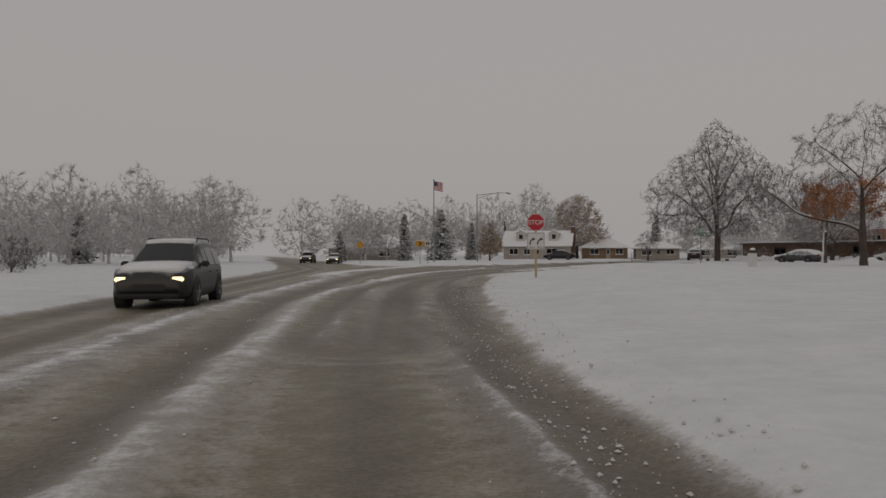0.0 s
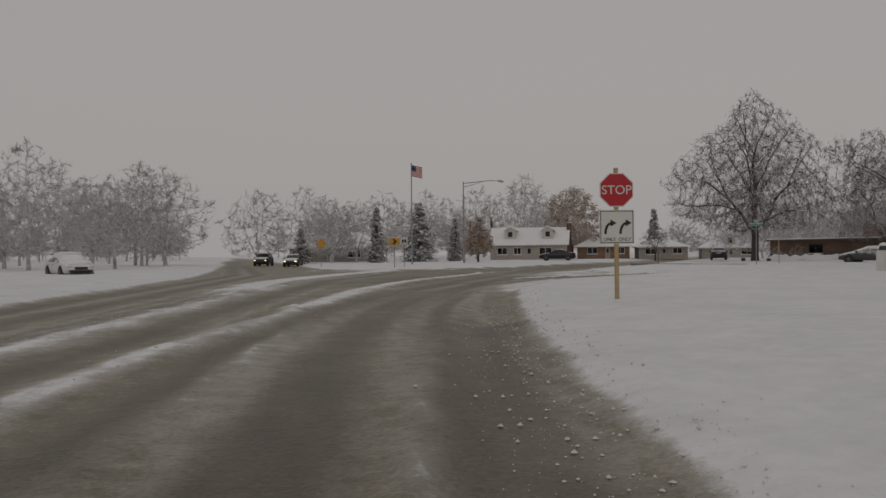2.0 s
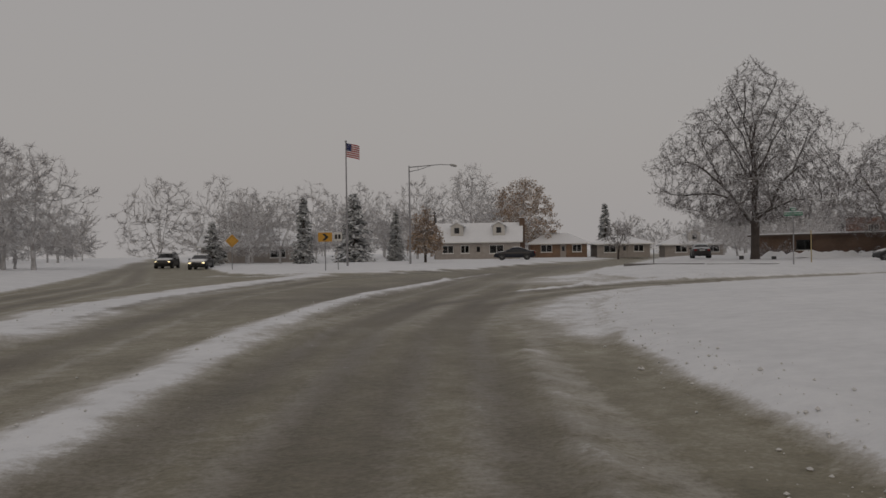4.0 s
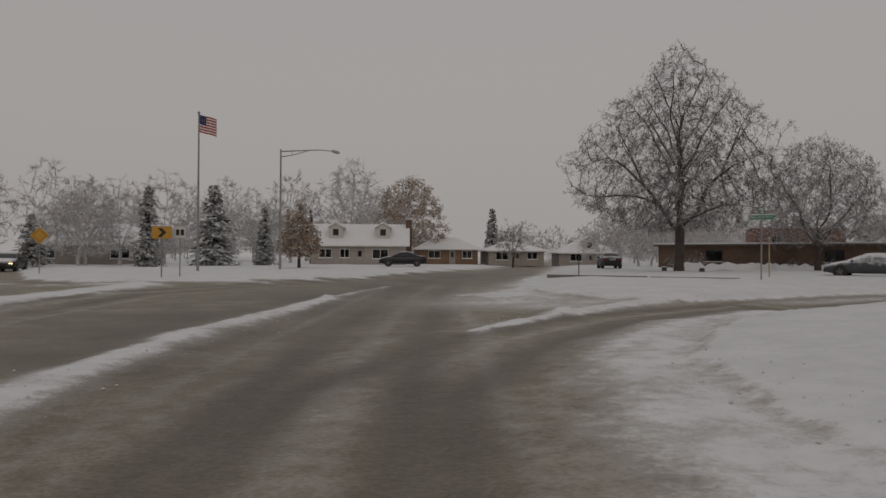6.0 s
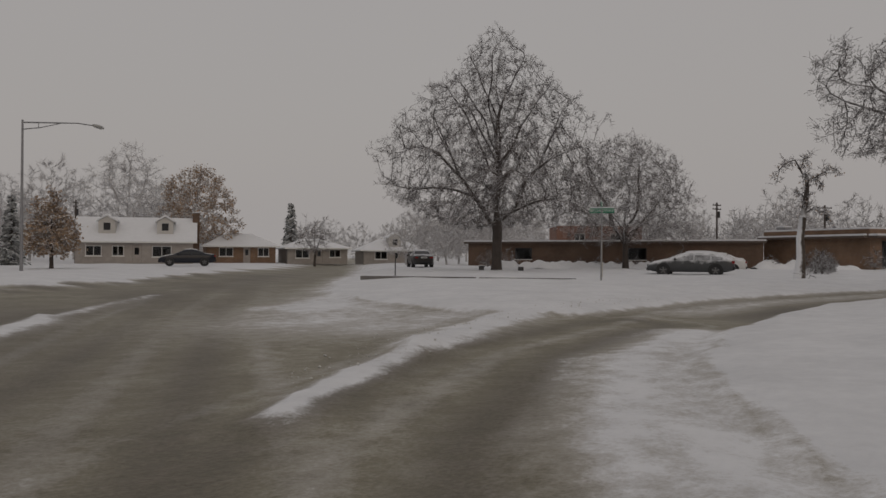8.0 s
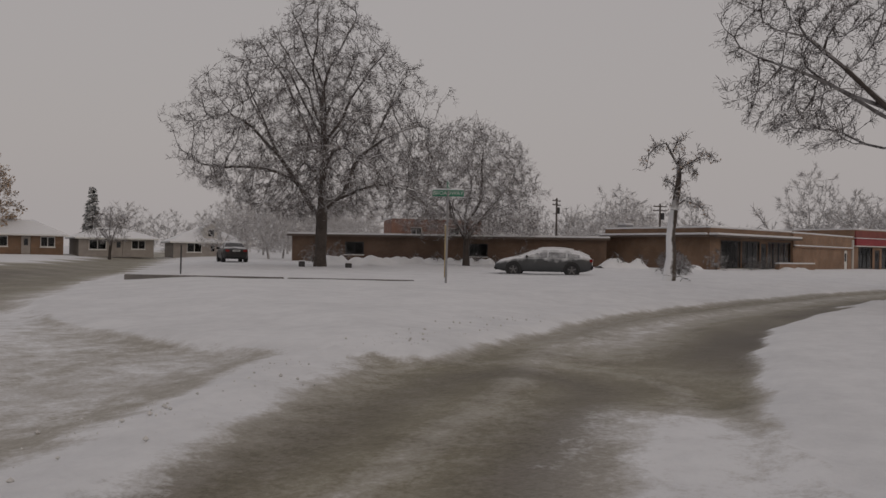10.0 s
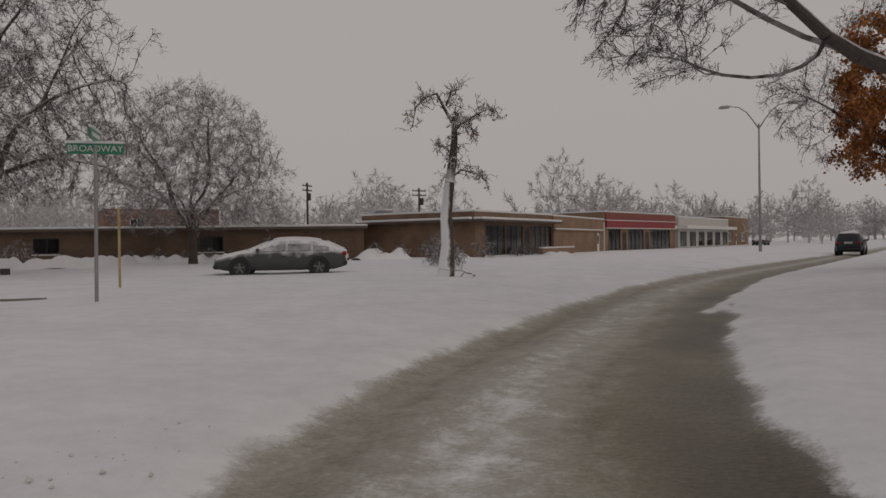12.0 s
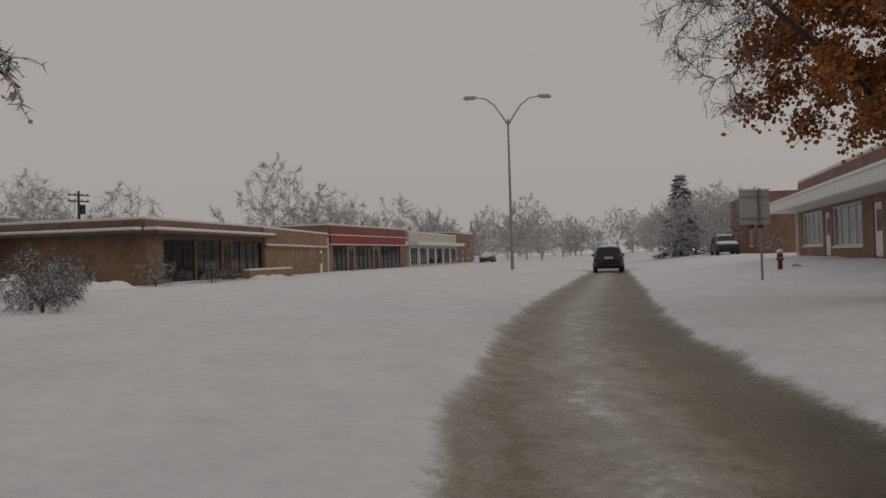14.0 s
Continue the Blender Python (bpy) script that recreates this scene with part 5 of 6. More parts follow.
# the long low brick building
LOW = [(k * 3.6 + 1.2, k * 3.6 + 2.9, 0.9, 2.0, "shop", 1) for k in (1, 4)]
flat_building("brick_building", 50.9, 86.2, -59.3, 27.2, 11, 2.62, "brick_brown", "long low brown brick building with snow along its flat roof", LOW, overhang=0.5, base_z=0.1, fascia="brown_trim", cap=0.13, eave=0.16)
# the row of shops along the street
flat_building("corner_shop", 67.6, 55.2, -12.6, 13.2, 10.6, 3.05, "brick_mid", "brown brick shop with a dark glazed front and deep snowy eaves",
              [(1.5, 4.6, 0.35, 2.65, "shop", 2), (4.75, 7.6, 0.35, 2.65, "shop", 2), (7.75, 8.75, 0.1, 2.5, "door", "dark_metal"), (8.9, 12.95, 0.35, 2.65, "shop", 3)], parapet=0.55, overhang=0.8, fascia="brown_trim", base_z=0.05, cap=0.15, eave=0.15)
tan = flat_building("tan_shop", 80.3, 52.2, -7.0, 15.9, 14, 3.0, "brick_tan", "blank tan brick shop wall capped with snow", [(13.2, 14.2, 0.1, 2.2, "door")], parapet=0.55, base_z=0.05, cap=0.15)
part("ledge", boxes((0.0, 15.2, -0.16, -0.003, 2.28, 2.40)), M["brick_tan"], tan)
part("snow_cover", boxes((-0.02, 15.22, -0.18, -0.004, 2.404, 2.52), bevel=0.04), M["snow"], tan, "line of snow on a brick ledge")
part("pilaster", boxes((15.3, 15.75, -0.1, -0.003, 0.0, 3.3), bevel=0.01), M["siding"], tan, "pale pilaster")
red = flat_building("red_shop", 96.3, 50.25, -19.0, 18.2, 14, 3.1, "brick_tan", "shop with a broad red fascia over glazed windows",
                    [(0.8, 3.6, 0.3, 2.6, "shop", 2), (4.0, 5.0, 0.1, 2.3, "door", "dark_metal"), (5.4, 9.4, 0.3, 2.6, "shop", 3), (9.8, 10.8, 0.1, 2.3, "door", "dark_metal"), (11.2, 16.8, 0.3, 2.6, "shop", 4)], parapet=1.3, base_z=0.05)
part("fascia", boxes((0.05, 18.15, -0.22, -0.003, 2.75, 3.5), bevel=0.015), M["red_sign"], red, "deep red board")
part("fascia", boxes((0.05, 18.15, -0.16, -0.003, 3.58, 4.3), bevel=0.015), M["red_sign_old"], red, "faded brownish red board")
part("fascia_trim", boxes((0.0, 18.2, -0.3, -0.003, 3.505, 3.575)), M["snow"], red)
part("fascia_trim", boxes((0.0, 18.2, -0.26, -0.003, 2.66, 2.745)), M["white_paint"], red)
flat_building("white_shop", 114.2, 43.9, -14, 24, 12, 3.0, "siding", "pale long shop with a snowy canopy",
              [(k * 4 + 0.6, k * 4 + 3.4, 0.5, 2.4, "shop", 2) for k in range(6)], parapet=1.2, overhang=1.2, base_z=0.05)
flat_building("tan_block", 139.5, 38.6, -14, 15, 12, 4.4, "brick_tan", "plain tan brick block with a snowy roofline past the shops",
              [(2.0, 3.6, 1.0, 2.4, "w", 1), (6.5, 7.5, 0.1, 2.2, "door"), (10.0, 12.4, 1.0, 2.4, "w", 1)], parapet=0.4, base_z=0.05)
# low planter wall before the corner shop
pw = thing("planter_wall", 74.6, 52.0, ground_height(74.6, 52.0) - 0.15, -9, "low brick planter wall with a snowy top", "wall")
part("wall", boxes((0, 7.2, -0.2, 0.2, 0, 0.62)), M["brick_tan"], pw)
part("snow_cover", boxes((-0.03, 7.23, -0.23, 0.23, 0.624, 0.74), bevel=0.04), M["snow"], pw)

# the red brick shop across the street, with the taller block behind
shop = flat_building("brick_shop", 70.6, 20.9, 165.0, 26, 12, 2.65, "brick_red", "red brick shop with tall curtained windows and a white canopy",
                     [(0.9, 5.5, 0.62, 2.3, "curtain", 3), (5.85, 6.95, 0.12, 2.15, "door"), (7.4, 12.2, 0.55, 2.3, "curtain", 3), (13.6, 14.7, 0.12, 2.15, "door"), (15.5, 20.0, 0.55, 2.3, "curtain", 3)], parapet=1.35, base_z=0.72)
part("canopy", boxes((-0.5, 26, -1.5, -0.003, 2.42, 2.85), bevel=0.03), M["white_paint"], shop, "white boarded canopy")
part("snow_cover", boxes((-0.52, 26.02, -1.52, -0.004, 2.855, 3.02), bevel=0.05), M["snow"], shop)
part("drainpipe", rod([(-0.06, -0.08, 0.0), (-0.06, -0.08, 2.4)], 0.07), M["white_paint"], shop)
flat_building("brick_block", 109.6, 9.6, 168.4, 15, 12, 5.3, "brick_red", "plain two-storey red brick block with a snowy roofline", [(2, 3.4, 1.0, 2.4, "w", 1), (6, 7.4, 3.6, 4.8, "w", 1), (10, 11.4, 1.0, 2.4, "w", 1)], parapet=0.4, base_z=0.5)


# ---- vehicles ----
CAR_LINES = {  # the top line of a car's side view, tail to nose: share of half length, share of height
    "suv": [(-1, 0.44), (-0.985, 0.62), (-0.95, 0.70), (-0.86, 0.93), (-0.72, 0.985), (-0.3, 1.0), (0.0, 0.985), (0.12, 0.955), (0.42, 0.67), (0.55, 0.64), (0.78, 0.60), (0.92, 0.53), (0.985, 0.44), (1, 0.34)],
    "sedan": [(-1, 0.42), (-0.985, 0.60), (-0.93, 0.70), (-0.70, 0.735), (-0.62, 0.76), (-0.36, 0.95), (-0.15, 1.0), (0.02, 0.985), (0.12, 0.94), (0.46, 0.69), (0.62, 0.65), (0.82, 0.58), (0.94, 0.50), (0.985, 0.42), (1, 0.34)],
    "hatch": [(-1, 0.42), (-0.985, 0.60), (-0.94, 0.72), (-0.70, 0.91), (-0.45, 0.98), (-0.2, 1.0), (0.02, 0.985), (0.14, 0.94), (0.50, 0.69), (0.66, 0.64), (0.84, 0.57), (0.95, 0.49), (0.985, 0.42), (1, 0.34)]}
CAR_GLASS = {  # rear window, windscreen and side windows, as spans of the half length
    "suv": ((-0.945, -0.865), (0.13, 0.405), ((-0.80, -0.47), (-0.43, -0.10), (-0.06, 0.32))),
    "sedan": ((-0.61, -0.37), (0.13, 0.445), ((-0.50, -0.17), (-0.13, 0.36))),
    "hatch": ((-0.92, -0.71), (0.15, 0.485), ((-0.74, -0.50), (-0.46, -0.12), (-0.08, 0.40)))}


def car(name, x, y, rz, label, paint, kind="suv", L=4.75, W=1.9, H=1.72, lights="off", snowy=0.0, category="car", buried=False, sink=0.02):
    """A car with its nose along local +x: one lofted shell with glass, wheels, lamps and trim."""
    c = thing(name, x, y, ground_height(x, y) - (0.08 if buried else 0) - sink, rz, label, category)
    h, line = L / 2, CAR_LINES[kind]
    us, vs = [p[0] for p in line], [p[1] for p in line]
    belt0 = 0.60 * H if kind == "suv" else 0.645 * H

    def section(u):
        """Half of the cross-section at a share of the half length, sill to roof."""
        top = float(np.interp(u, us, vs)) * H
        end = max(0.0, abs(u) - 0.72) / 0.28
        w = W / 2 * (1 - 0.24 * end ** 2.2)
        zb = 0.24 + 0.14 * end ** 2
        belt = min(belt0, top - 0.05)
        g = min(1.0, max(0.0, (top - belt - 0.05) / (0.26 * H)))
        shoulder = [(0.0, zb), (0.84 * w, zb), (0.965 * w, zb + 0.09), (w, zb + 0.5 * (belt - zb)), (0.985 * w, belt - 0.05), (0.955 * w, belt)]
        wt = w * (0.93 - 0.17 * g)
        return shoulder + [(wt, top - 0.035 - 0.05 * g), (wt - 0.10, top - 0.005), (wt * 0.5, top + 0.016), (0.0, top + 0.02)]

    def shell(u0, u1, n, ks, push, mirror):
        """A patch of the shell, some way proud of it."""
        bm = bmesh.new()
        rows = []
        for i in range(n + 1):
            u = u0 + (u1 - u0) * i / n
            s = section(u)
            half = [Vector((u * h, s[k][0], s[k][1])) for k in ks]
            if mirror:
                half = half + [Vector((p.x, -p.y, p.z)) for p in half[::-1] if p.y > 1e-6]
            rows.append(half)
        m = len(rows[0])
        flat, rows = rows, [list(r) for r in rows]
        for i, r in enumerate(flat):
            for j in range(m):
                a = flat[min(i + 1, n)][j] - flat[max(i - 1, 0)][j]
                b = r[min(j + 1, m - 1)] - r[max(j - 1, 0)]
                nn = a.cross(b)
                if nn.length > 1e-9:
                    nn.normalize()
                    if nn.z < 0 or (abs(nn.z) < 0.05 and nn.y * r[j].y < 0):
                        nn = -nn
                rows[i][j] = (r[j], r[j] + nn * push)
        V = [[bm.verts.new(p[1]) for p in r] for r in rows]
        for a, b in zip(V, V[1:]):
            for j in range(m - 1):
                bm.faces.new((a[j], b[j], b[j + 1], a[j + 1]))
        rim = [(0, j) for j in range(m)] + [(i, m - 1) for i in range(1, n + 1)] + [(n, j) for j in range(m - 2, -1, -1)] + [(i, 0) for i in range(n - 1, 0, -1)]
        low = [bm.verts.new(rows[i][j][0]) for i, j in rim]
        for q in range(len(rim)):
            (i0, j0), (i1, j1) = rim[q], rim[(q + 1) % len(rim)]
            bm.faces.new((V[i0][j0], low[q], low[(q + 1) % len(rim)], V[i1][j1]))
        bmesh.ops.recalc_face_normals(bm, faces=bm.faces)
        return bm

    bm = bmesh.new()
    rings = []
    for u in sorted(set(us + [k / 14 for k in range(-14, 15)])):
        s = section(u)
        rings.append([bm.verts.new((u * h, yy, zz)) for yy, zz in s] + [bm.verts.new((u * h, -yy, zz)) for yy, zz in s[-2:0:-1]])
    for a, b in zip(rings, rings[1:]):
        for k in range(len(a)):
            bm.faces.new((a[k], b[k], b[(k + 1) % len(a)], a[(k + 1) % len(a)]))
    bm.faces.new(rings[0])
    bm.faces.new(rings[-1][::-1])
    bmesh.ops.recalc_face_normals(bm, faces=bm.faces)
    body = part("body", bm, M[paint], c, smooth=True)
    glass = M["snowy_glass" if buried else "tinted"]
    glass_label = "glass half covered with snow" if buried else "dark tinted glass"
    rear, front, sides = CAR_GLASS[kind]
    part("rear_window", shell(*rear, 4, (7, 8, 9), 0.007, True), glass, c, glass_label)
    part("windscreen", shell(*front, 5, (7, 8, 9), 0.007, True), glass, c, glass_label)
    for u0, u1 in sides:
        for s in (1, -1):
            g = shell(u0, u1, 5, (5, 6), 0.008, False)
            for v in g.verts:
                v.co.y *= s
                v.co.z = v.co.z + (0.035 if v.co.z < belt0 + 0.06 else -0.035)
            bmesh.ops.recalc_face_normals(g, faces=g.faces)
            part("side_window", g, glass, c, glass_label)
    for u in ((-0.1, -0.52) if len(sides) > 1 else (-0.1,)):
        for s in (-1, 1):
            part("door_handle", boxes((u * h, u * h + 0.18, s * W / 2 - 0.012, s * W / 2 + 0.018, belt0 - 0.16, belt0 - 0.13)), M["black_trim"], c)
    if snowy:
        roof0 = {"suv": -0.80, "sedan": -0.34, "hatch": -0.62}[kind]
        part("snow_cover", shell(roof0, 0.10, 8, (7, 8, 9), snowy, True), M["snow"], body, "snow on the roof", True)
        part("snow_cover", shell(0.50, 0.90, 6, (7, 8, 9), snowy * 0.7, True), M["snow"], body, "snow on the bonnet", True)
        if buried:
            part("snow_cover", shell(front[0] + 0.04, front[1] + 0.03, 5, (7, 8, 9), snowy * 0.7, True), M["snow"], body, "snow on the windscreen", True)
            part("snow_cover", shell(rear[0] - (0.28 if kind == "sedan" else 0.02), rear[1], 6, (7, 8, 9), snowy * 0.8, True), M["snow"], body, "snow on the tail", True)
    R = 0.37 if kind == "suv" else 0.33
    for X in (-h + 0.95, h - 0.92):
        for s in (-1, 1):
            Y = s * (W / 2)
            part("wheel_arch", rod([(X, Y - s * 0.24, R + 0.02), (X, Y + s * 0.004, R + 0.02)], R + 0.055, 22), M["black_trim"], c)
            wh = part("wheel", rod([(X, Y - s * 0.22, R), (X, Y - s * 0.20, R), (X, Y - s * 0.005, R), (X, Y + s * 0.014, R)], [R * 0.9, R, R, R * 0.9], 22), M["tyre"], c)
            part("rim", rod([(X, Y, R), (X, Y + s * 0.018, R)], R * 0.62, 18), M["dark_metal"], wh)
            for k in range(5):
                a = 2 * math.pi * k / 5 + 0.3
                part("spoke", rod([(X, Y + s * 0.02, R), (X + R * 0.58 * math.cos(a), Y + s * 0.024, R + R * 0.58 * math.sin(a))], 0.032, 5), M["rim"], wh)
    tz = 0.60 * belt0 + 0.14 * H
    for s in (-1, 1):
        y0, y1 = sorted((s * W * 0.27, s * W * 0.42))
        part("tail_light", boxes((-h - 0.008, -h + 0.16, y0, y1, tz, tz + 0.15), bevel=0.02), M["brake" if lights in ("tail", "all") else "tail"], c, "red tail light")
        part("headlight", boxes((h * 0.90, h * 0.985, y0, y1, 0.40 * H, 0.40 * H + 0.12), bevel=0.03), M["headlight" if lights in ("head", "all") else "glass"], c, "headlight")
        y0, y1 = sorted((s * W * 0.47, s * W * 0.585))
        part("mirror", boxes((h * 0.30, h * 0.30 + 0.12, y0, y1, belt0 + 0.0, belt0 + 0.15), bevel=0.035), M[paint], c)
        if kind == "suv":
            part("roof_rail", rod([(-h * 0.66, s * W * 0.33, H * 0.97), (-h * 0.62, s * W * 0.33, H + 0.06), (-h * 0.02, s * W * 0.33, H + 0.06), (h * 0.03, s * W * 0.33, H * 0.97)], 0.02, 6), M["black_trim"], c)
    part("bumper", boxes((-h - 0.04, -h + 0.25, -W * 0.40, W * 0.40, 0.36, 0.58), bevel=0.05), M["black_trim"], c)
    part("bumper", boxes((h - 0.25, h + 0.03, -W * 0.37, W * 0.37, 0.30, 0.46), bevel=0.05), M["black_trim"], c)
    part("grille", boxes((h - 0.14, h + 0.012, -W * 0.2, W * 0.2, 0.48, 0.64), bevel=0.01), M["black_trim"], c)
    pl = part("plate", boxes((-h - 0.03, -h + 0.02, -0.26, 0.26, tz + 0.01, tz + 0.14)), M["sign_white"], c, "pale plate with plain bars")
    part("bar", boxes((-h - 0.034, -h - 0.0305, -0.18, 0.18, tz + 0.05, tz + 0.09)), M["sign_black"], pl)
    return c


car("suv", 80, 29.25, -12, "dark blue-black SUV driving along the slushy street", "car_dark", lights="off", snowy=0.02)
car("suv", -11.25, 2.5, -91, "black SUV with salt-stained sides and lit headlights", "car_black", lights="head", snowy=0.06)
car("parked_car", 38.8, 53.0, 119, "grey hatchback parked under a coat of snow", "car_grey", kind="hatch", L=4.6, W=1.82, H=1.36, snowy=0.05, buried=True)
car("parked_car", -19.9, 46.0, -55, "white saloon parked deep in the snow by the road", "car_white", kind="sedan", L=4.2, W=1.75, H=1.42, snowy=0.1, buried=True, sink=0.12)
car("parked_car", 56.6, 62.3, 120, "white car almost buried in snow by the low building", "car_white", kind="sedan", L=4.5, W=1.8, H=1.5, snowy=0.13, buried=True, sink=0.24)
car("saloon", 25.3, 93.7, 160, "dark saloon car at the far kerb", "car_dark", kind="sedan", L=4.7, W=1.82, H=1.45, snowy=0.03)
car("saloon", 41.1, 81.2, 62, "dark car out on the far road", "car_black", kind="sedan", L=4.6, W=1.8, H=1.45, snowy=0.05)
car("saloon", -8.6, 90, -97, "dark car with lit headlights coming down the road", "car_black", kind="sedan", L=4.6, W=1.8, H=1.48, lights="head", snowy=0.05)
car("van", -12.9, 101, -97, "dark car with lit headlights far up the road", "car_black", kind="suv", lights="head", snowy=0.05)
car("parked_car", 95.5, 15.6, 168, "dark car parked beside the brick block", "car_black", kind="suv", snowy=0.08)
car("parked_car", 140, 33.5, -12, "snowy car parked far along the street", "car_grey", kind="sedan", H=1.45, snowy=0.1, buried=True)

# ---- signs, posts and lamps ----
st = thing("stop_sign", 1.69, 14.15, ground_height(1.69, 14.15), -6, "red stop sign over a white turn-lane board on a post", "sign")
part("post", boxes((-0.045, 0.045, 0.0, 0.08, -0.3, 2.95), bevel=0.008), M["post_wood"], st, "pale yellowish wooden post")
zc, R = 2.45, 0.41
oct_ = [(R * math.cos(math.pi / 8 + k * math.pi / 4), zc + R * math.sin(math.pi / 8 + k * math.pi / 4)) for k in range(8)]
octo = part("octagon", plate(oct_, -0.012, -0.004), M["sign_white"], st, "white rim")
part("face", plate([(x * 0.94, zc + (z - zc) * 0.94) for x, z in oct_], -0.018, -0.0125), M["sign_red"], octo, "red face")
lettering("STOP", 0.285, 0.003, 0, -0.0225, zc - 0.01, M["sign_white"], octo, "lettering", "white letters STOP")
bd = part("turn_board", boxes((-0.39, 0.39, -0.012, -0.004, 1.24, 2.0), bevel=0.003), M["sign_white"], st, "white board with two curved arrows")
part("border", boxes((-0.37, 0.37, -0.0155, -0.0125, 1.26, 1.275), (-0.37, 0.37, -0.0155, -0.0125, 1.965, 1.98), (-0.37, -0.355, -0.0155, -0.0125, 1.275, 1.965), (0.355, 0.37, -0.0155, -0.0125, 1.275, 1.965)), M["sign_black"], bd)


def curved_arrow(x0):
    bm = bmesh.new()
    pts = [(x0 - 0.09 + 0.13 * (1 - math.cos(a)), 1.46 + 0.22 * math.sin(a) * 1.1) for a in [k * math.pi / 2 / 8 for k in range(9)]]
    for (a, b), (c, d) in zip(pts, pts[1:]):
        n = Vector((-(d - b), c - a)).normalized() * 0.028
        vs = [bm.verts.new((x, -0.016, z)) for x, z in ((a - n.x, b - n.y), (a + n.x, b + n.y), (c + n.x, d + n.y), (c - n.x, d - n.y))]
        bm.faces.new(vs)
    tx, tz = pts[-1]
    bm.faces.new([bm.verts.new((tx + dx, -0.016, tz + dz)) for dx, dz in ((-0.01, 0.085), (0.12, 0.005), (-0.01, -0.075))])
    return bm


for x0 in (-0.17, 0.17):
    part("arrow", curved_arrow(x0), M["sign_black"], bd, "black curved arrow")
    lettering("ONLY", 0.105, 0.001, x0 + 0.005, -0.0155, 1.34, M["sign_black"], bd)
st.rotation_euler.z = radians(-8)

nm = thing("street_sign", 26.3, 49.0, ground_height(26.3, 49.0), -55, "green street name blades on a thin steel post", "sign")
part("post", rod([(0, 0, -0.3), (0.03, 0, 2.95)], 0.035, 8), M["galv"], nm)
for z0, yaw in ((2.78, 0), (3.02, 90)):
    bl = part("blade", boxes((-0.5, 0.5, -0.012, 0.012, 0, 0.2), bevel=0.004), M["sign_green"], nm, "green blade")
    bl.matrix_local = pose(0.03, 0, z0, 0, 0, yaw)
    if yaw == 0:
        wd = lettering("BROADWAY", 0.17, 0.002, 0, -0.0165, 0.10, M["sign_white"], bl, "lettering", "white letters")
    else:
        part("bar", boxes((-0.36, 0.36, -0.016, -0.0125, 0.07, 0.14)), M["sign_white"], bl)
    part("snow_cap", boxes((-0.5, 0.5, -0.03, 0.03, 0.203, 0.25), bevel=0.015), M["snow"], bl)

ch = thing("chevron_sign", 1.05, 62.4, ground_height(1.05, 62.4), -20, "yellow warning sign with a black arrow beside a pale plate", "sign")
part("post", rod([(0, 0, -0.3), (0, 0, 2.7)], 0.035), M["galv"], ch)
yb = part("panel", boxes((-0.48, 0.48, -0.03, -0.01, 1.9, 2.5), bevel=0.01), M["sign_yellow"], ch, "yellow panel")
part("chevron", plate([(-0.2, 1.98), (0.0, 1.98), (0.24, 2.2), (0.0, 2.42), (-0.2, 2.42), (0.02, 2.2)], -0.038, -0.031), M["sign_black"], yb)
part("snow_cap", boxes((-0.49, 0.49, -0.05, 0.03, 2.503, 2.58), bevel=0.03), M["snow"], yb)
dm_ = thing("warning_sign", -5.2, 73.8, ground_height(-5.2, 73.8), 5, "small yellow diamond warning sign on a steel post", "sign")
part("post", rod([(0, 0, -0.3), (0, 0, 2.75)], 0.03), M["galv"], dm_)
dp = part("panel", plate([(0, 1.75), (0.52, 2.27), (0, 2.79), (-0.52, 2.27)], -0.05, -0.035), M["sign_yellow"], dm_, "yellow diamond panel")
part("border", plate([(0, 1.88), (0.39, 2.27), (0, 2.66), (-0.39, 2.27)], -0.053, -0.0505), M["sign_black"], dp)
part("face", plate([(0, 1.91), (0.36, 2.27), (0, 2.63), (-0.36, 2.27)], -0.057, -0.0535), M["sign_yellow"], dp)
p2 = thing("road_sign", 1.95, 63.0, ground_height(1.95, 63.0), -20, "pale plate with dark bars on a thin post", "sign")
part("post", rod([(0, 0, -0.3), (0, 0, 2.5)], 0.03), M["galv"], p2)
pp = part("panel", boxes((-0.3, 0.3, -0.03, -0.01, 1.9, 2.5), bevel=0.01), M["sign_white"], p2)
part("bar", boxes((-0.2, -0.03, -0.034, -0.0305, 2.05, 2.35), (0.03, 0.2, -0.034, -0.0305, 2.05, 2.35)), M["sign_black"], pp)

rs = thing("road_sign", 51.8, 31.0, ground_height(51.8, 31.0), 100, "steel post carrying a square sign seen from its grey back", "sign")
part("post", rod([(0, 0, -0.3), (0, 0, 2.7)], 0.035), M["galv"], rs)
sp = part("panel", boxes((-0.34, 0.64, -0.055, -0.04, 1.65, 2.65), bevel=0.005), M["sign_back"], rs, "grey unpainted sign back")
for z in (1.80, 2.44):
    part("brace", boxes((-0.3, 0.6, -0.038, -0.012, z, z + 0.04)), M["galv"], sp)
for u in (0.0, 0.3):
    part("lamp", rod([(u, -0.12, 1.58), (u, 0.06, 1.58)], 0.055, 10), M["black_trim"], sp, "small dark lamp")
part("snow_cap", boxes((-0.35, 0.65, -0.08, 0.0, 2.653, 2.70), bevel=0.015), M["snow"], sp)
for x, y in ((24.0, 60.5), (55, 70)):
    mk = thing("marker_post", x, y, ground_height(x, y), 0, "thin dark marker post in the snow", "post", "marker posts")
    part("post", rod([(0, 0, -0.3), (0.02, 0, 1.1)], 0.03, 6), M["dark_metal"], mk)

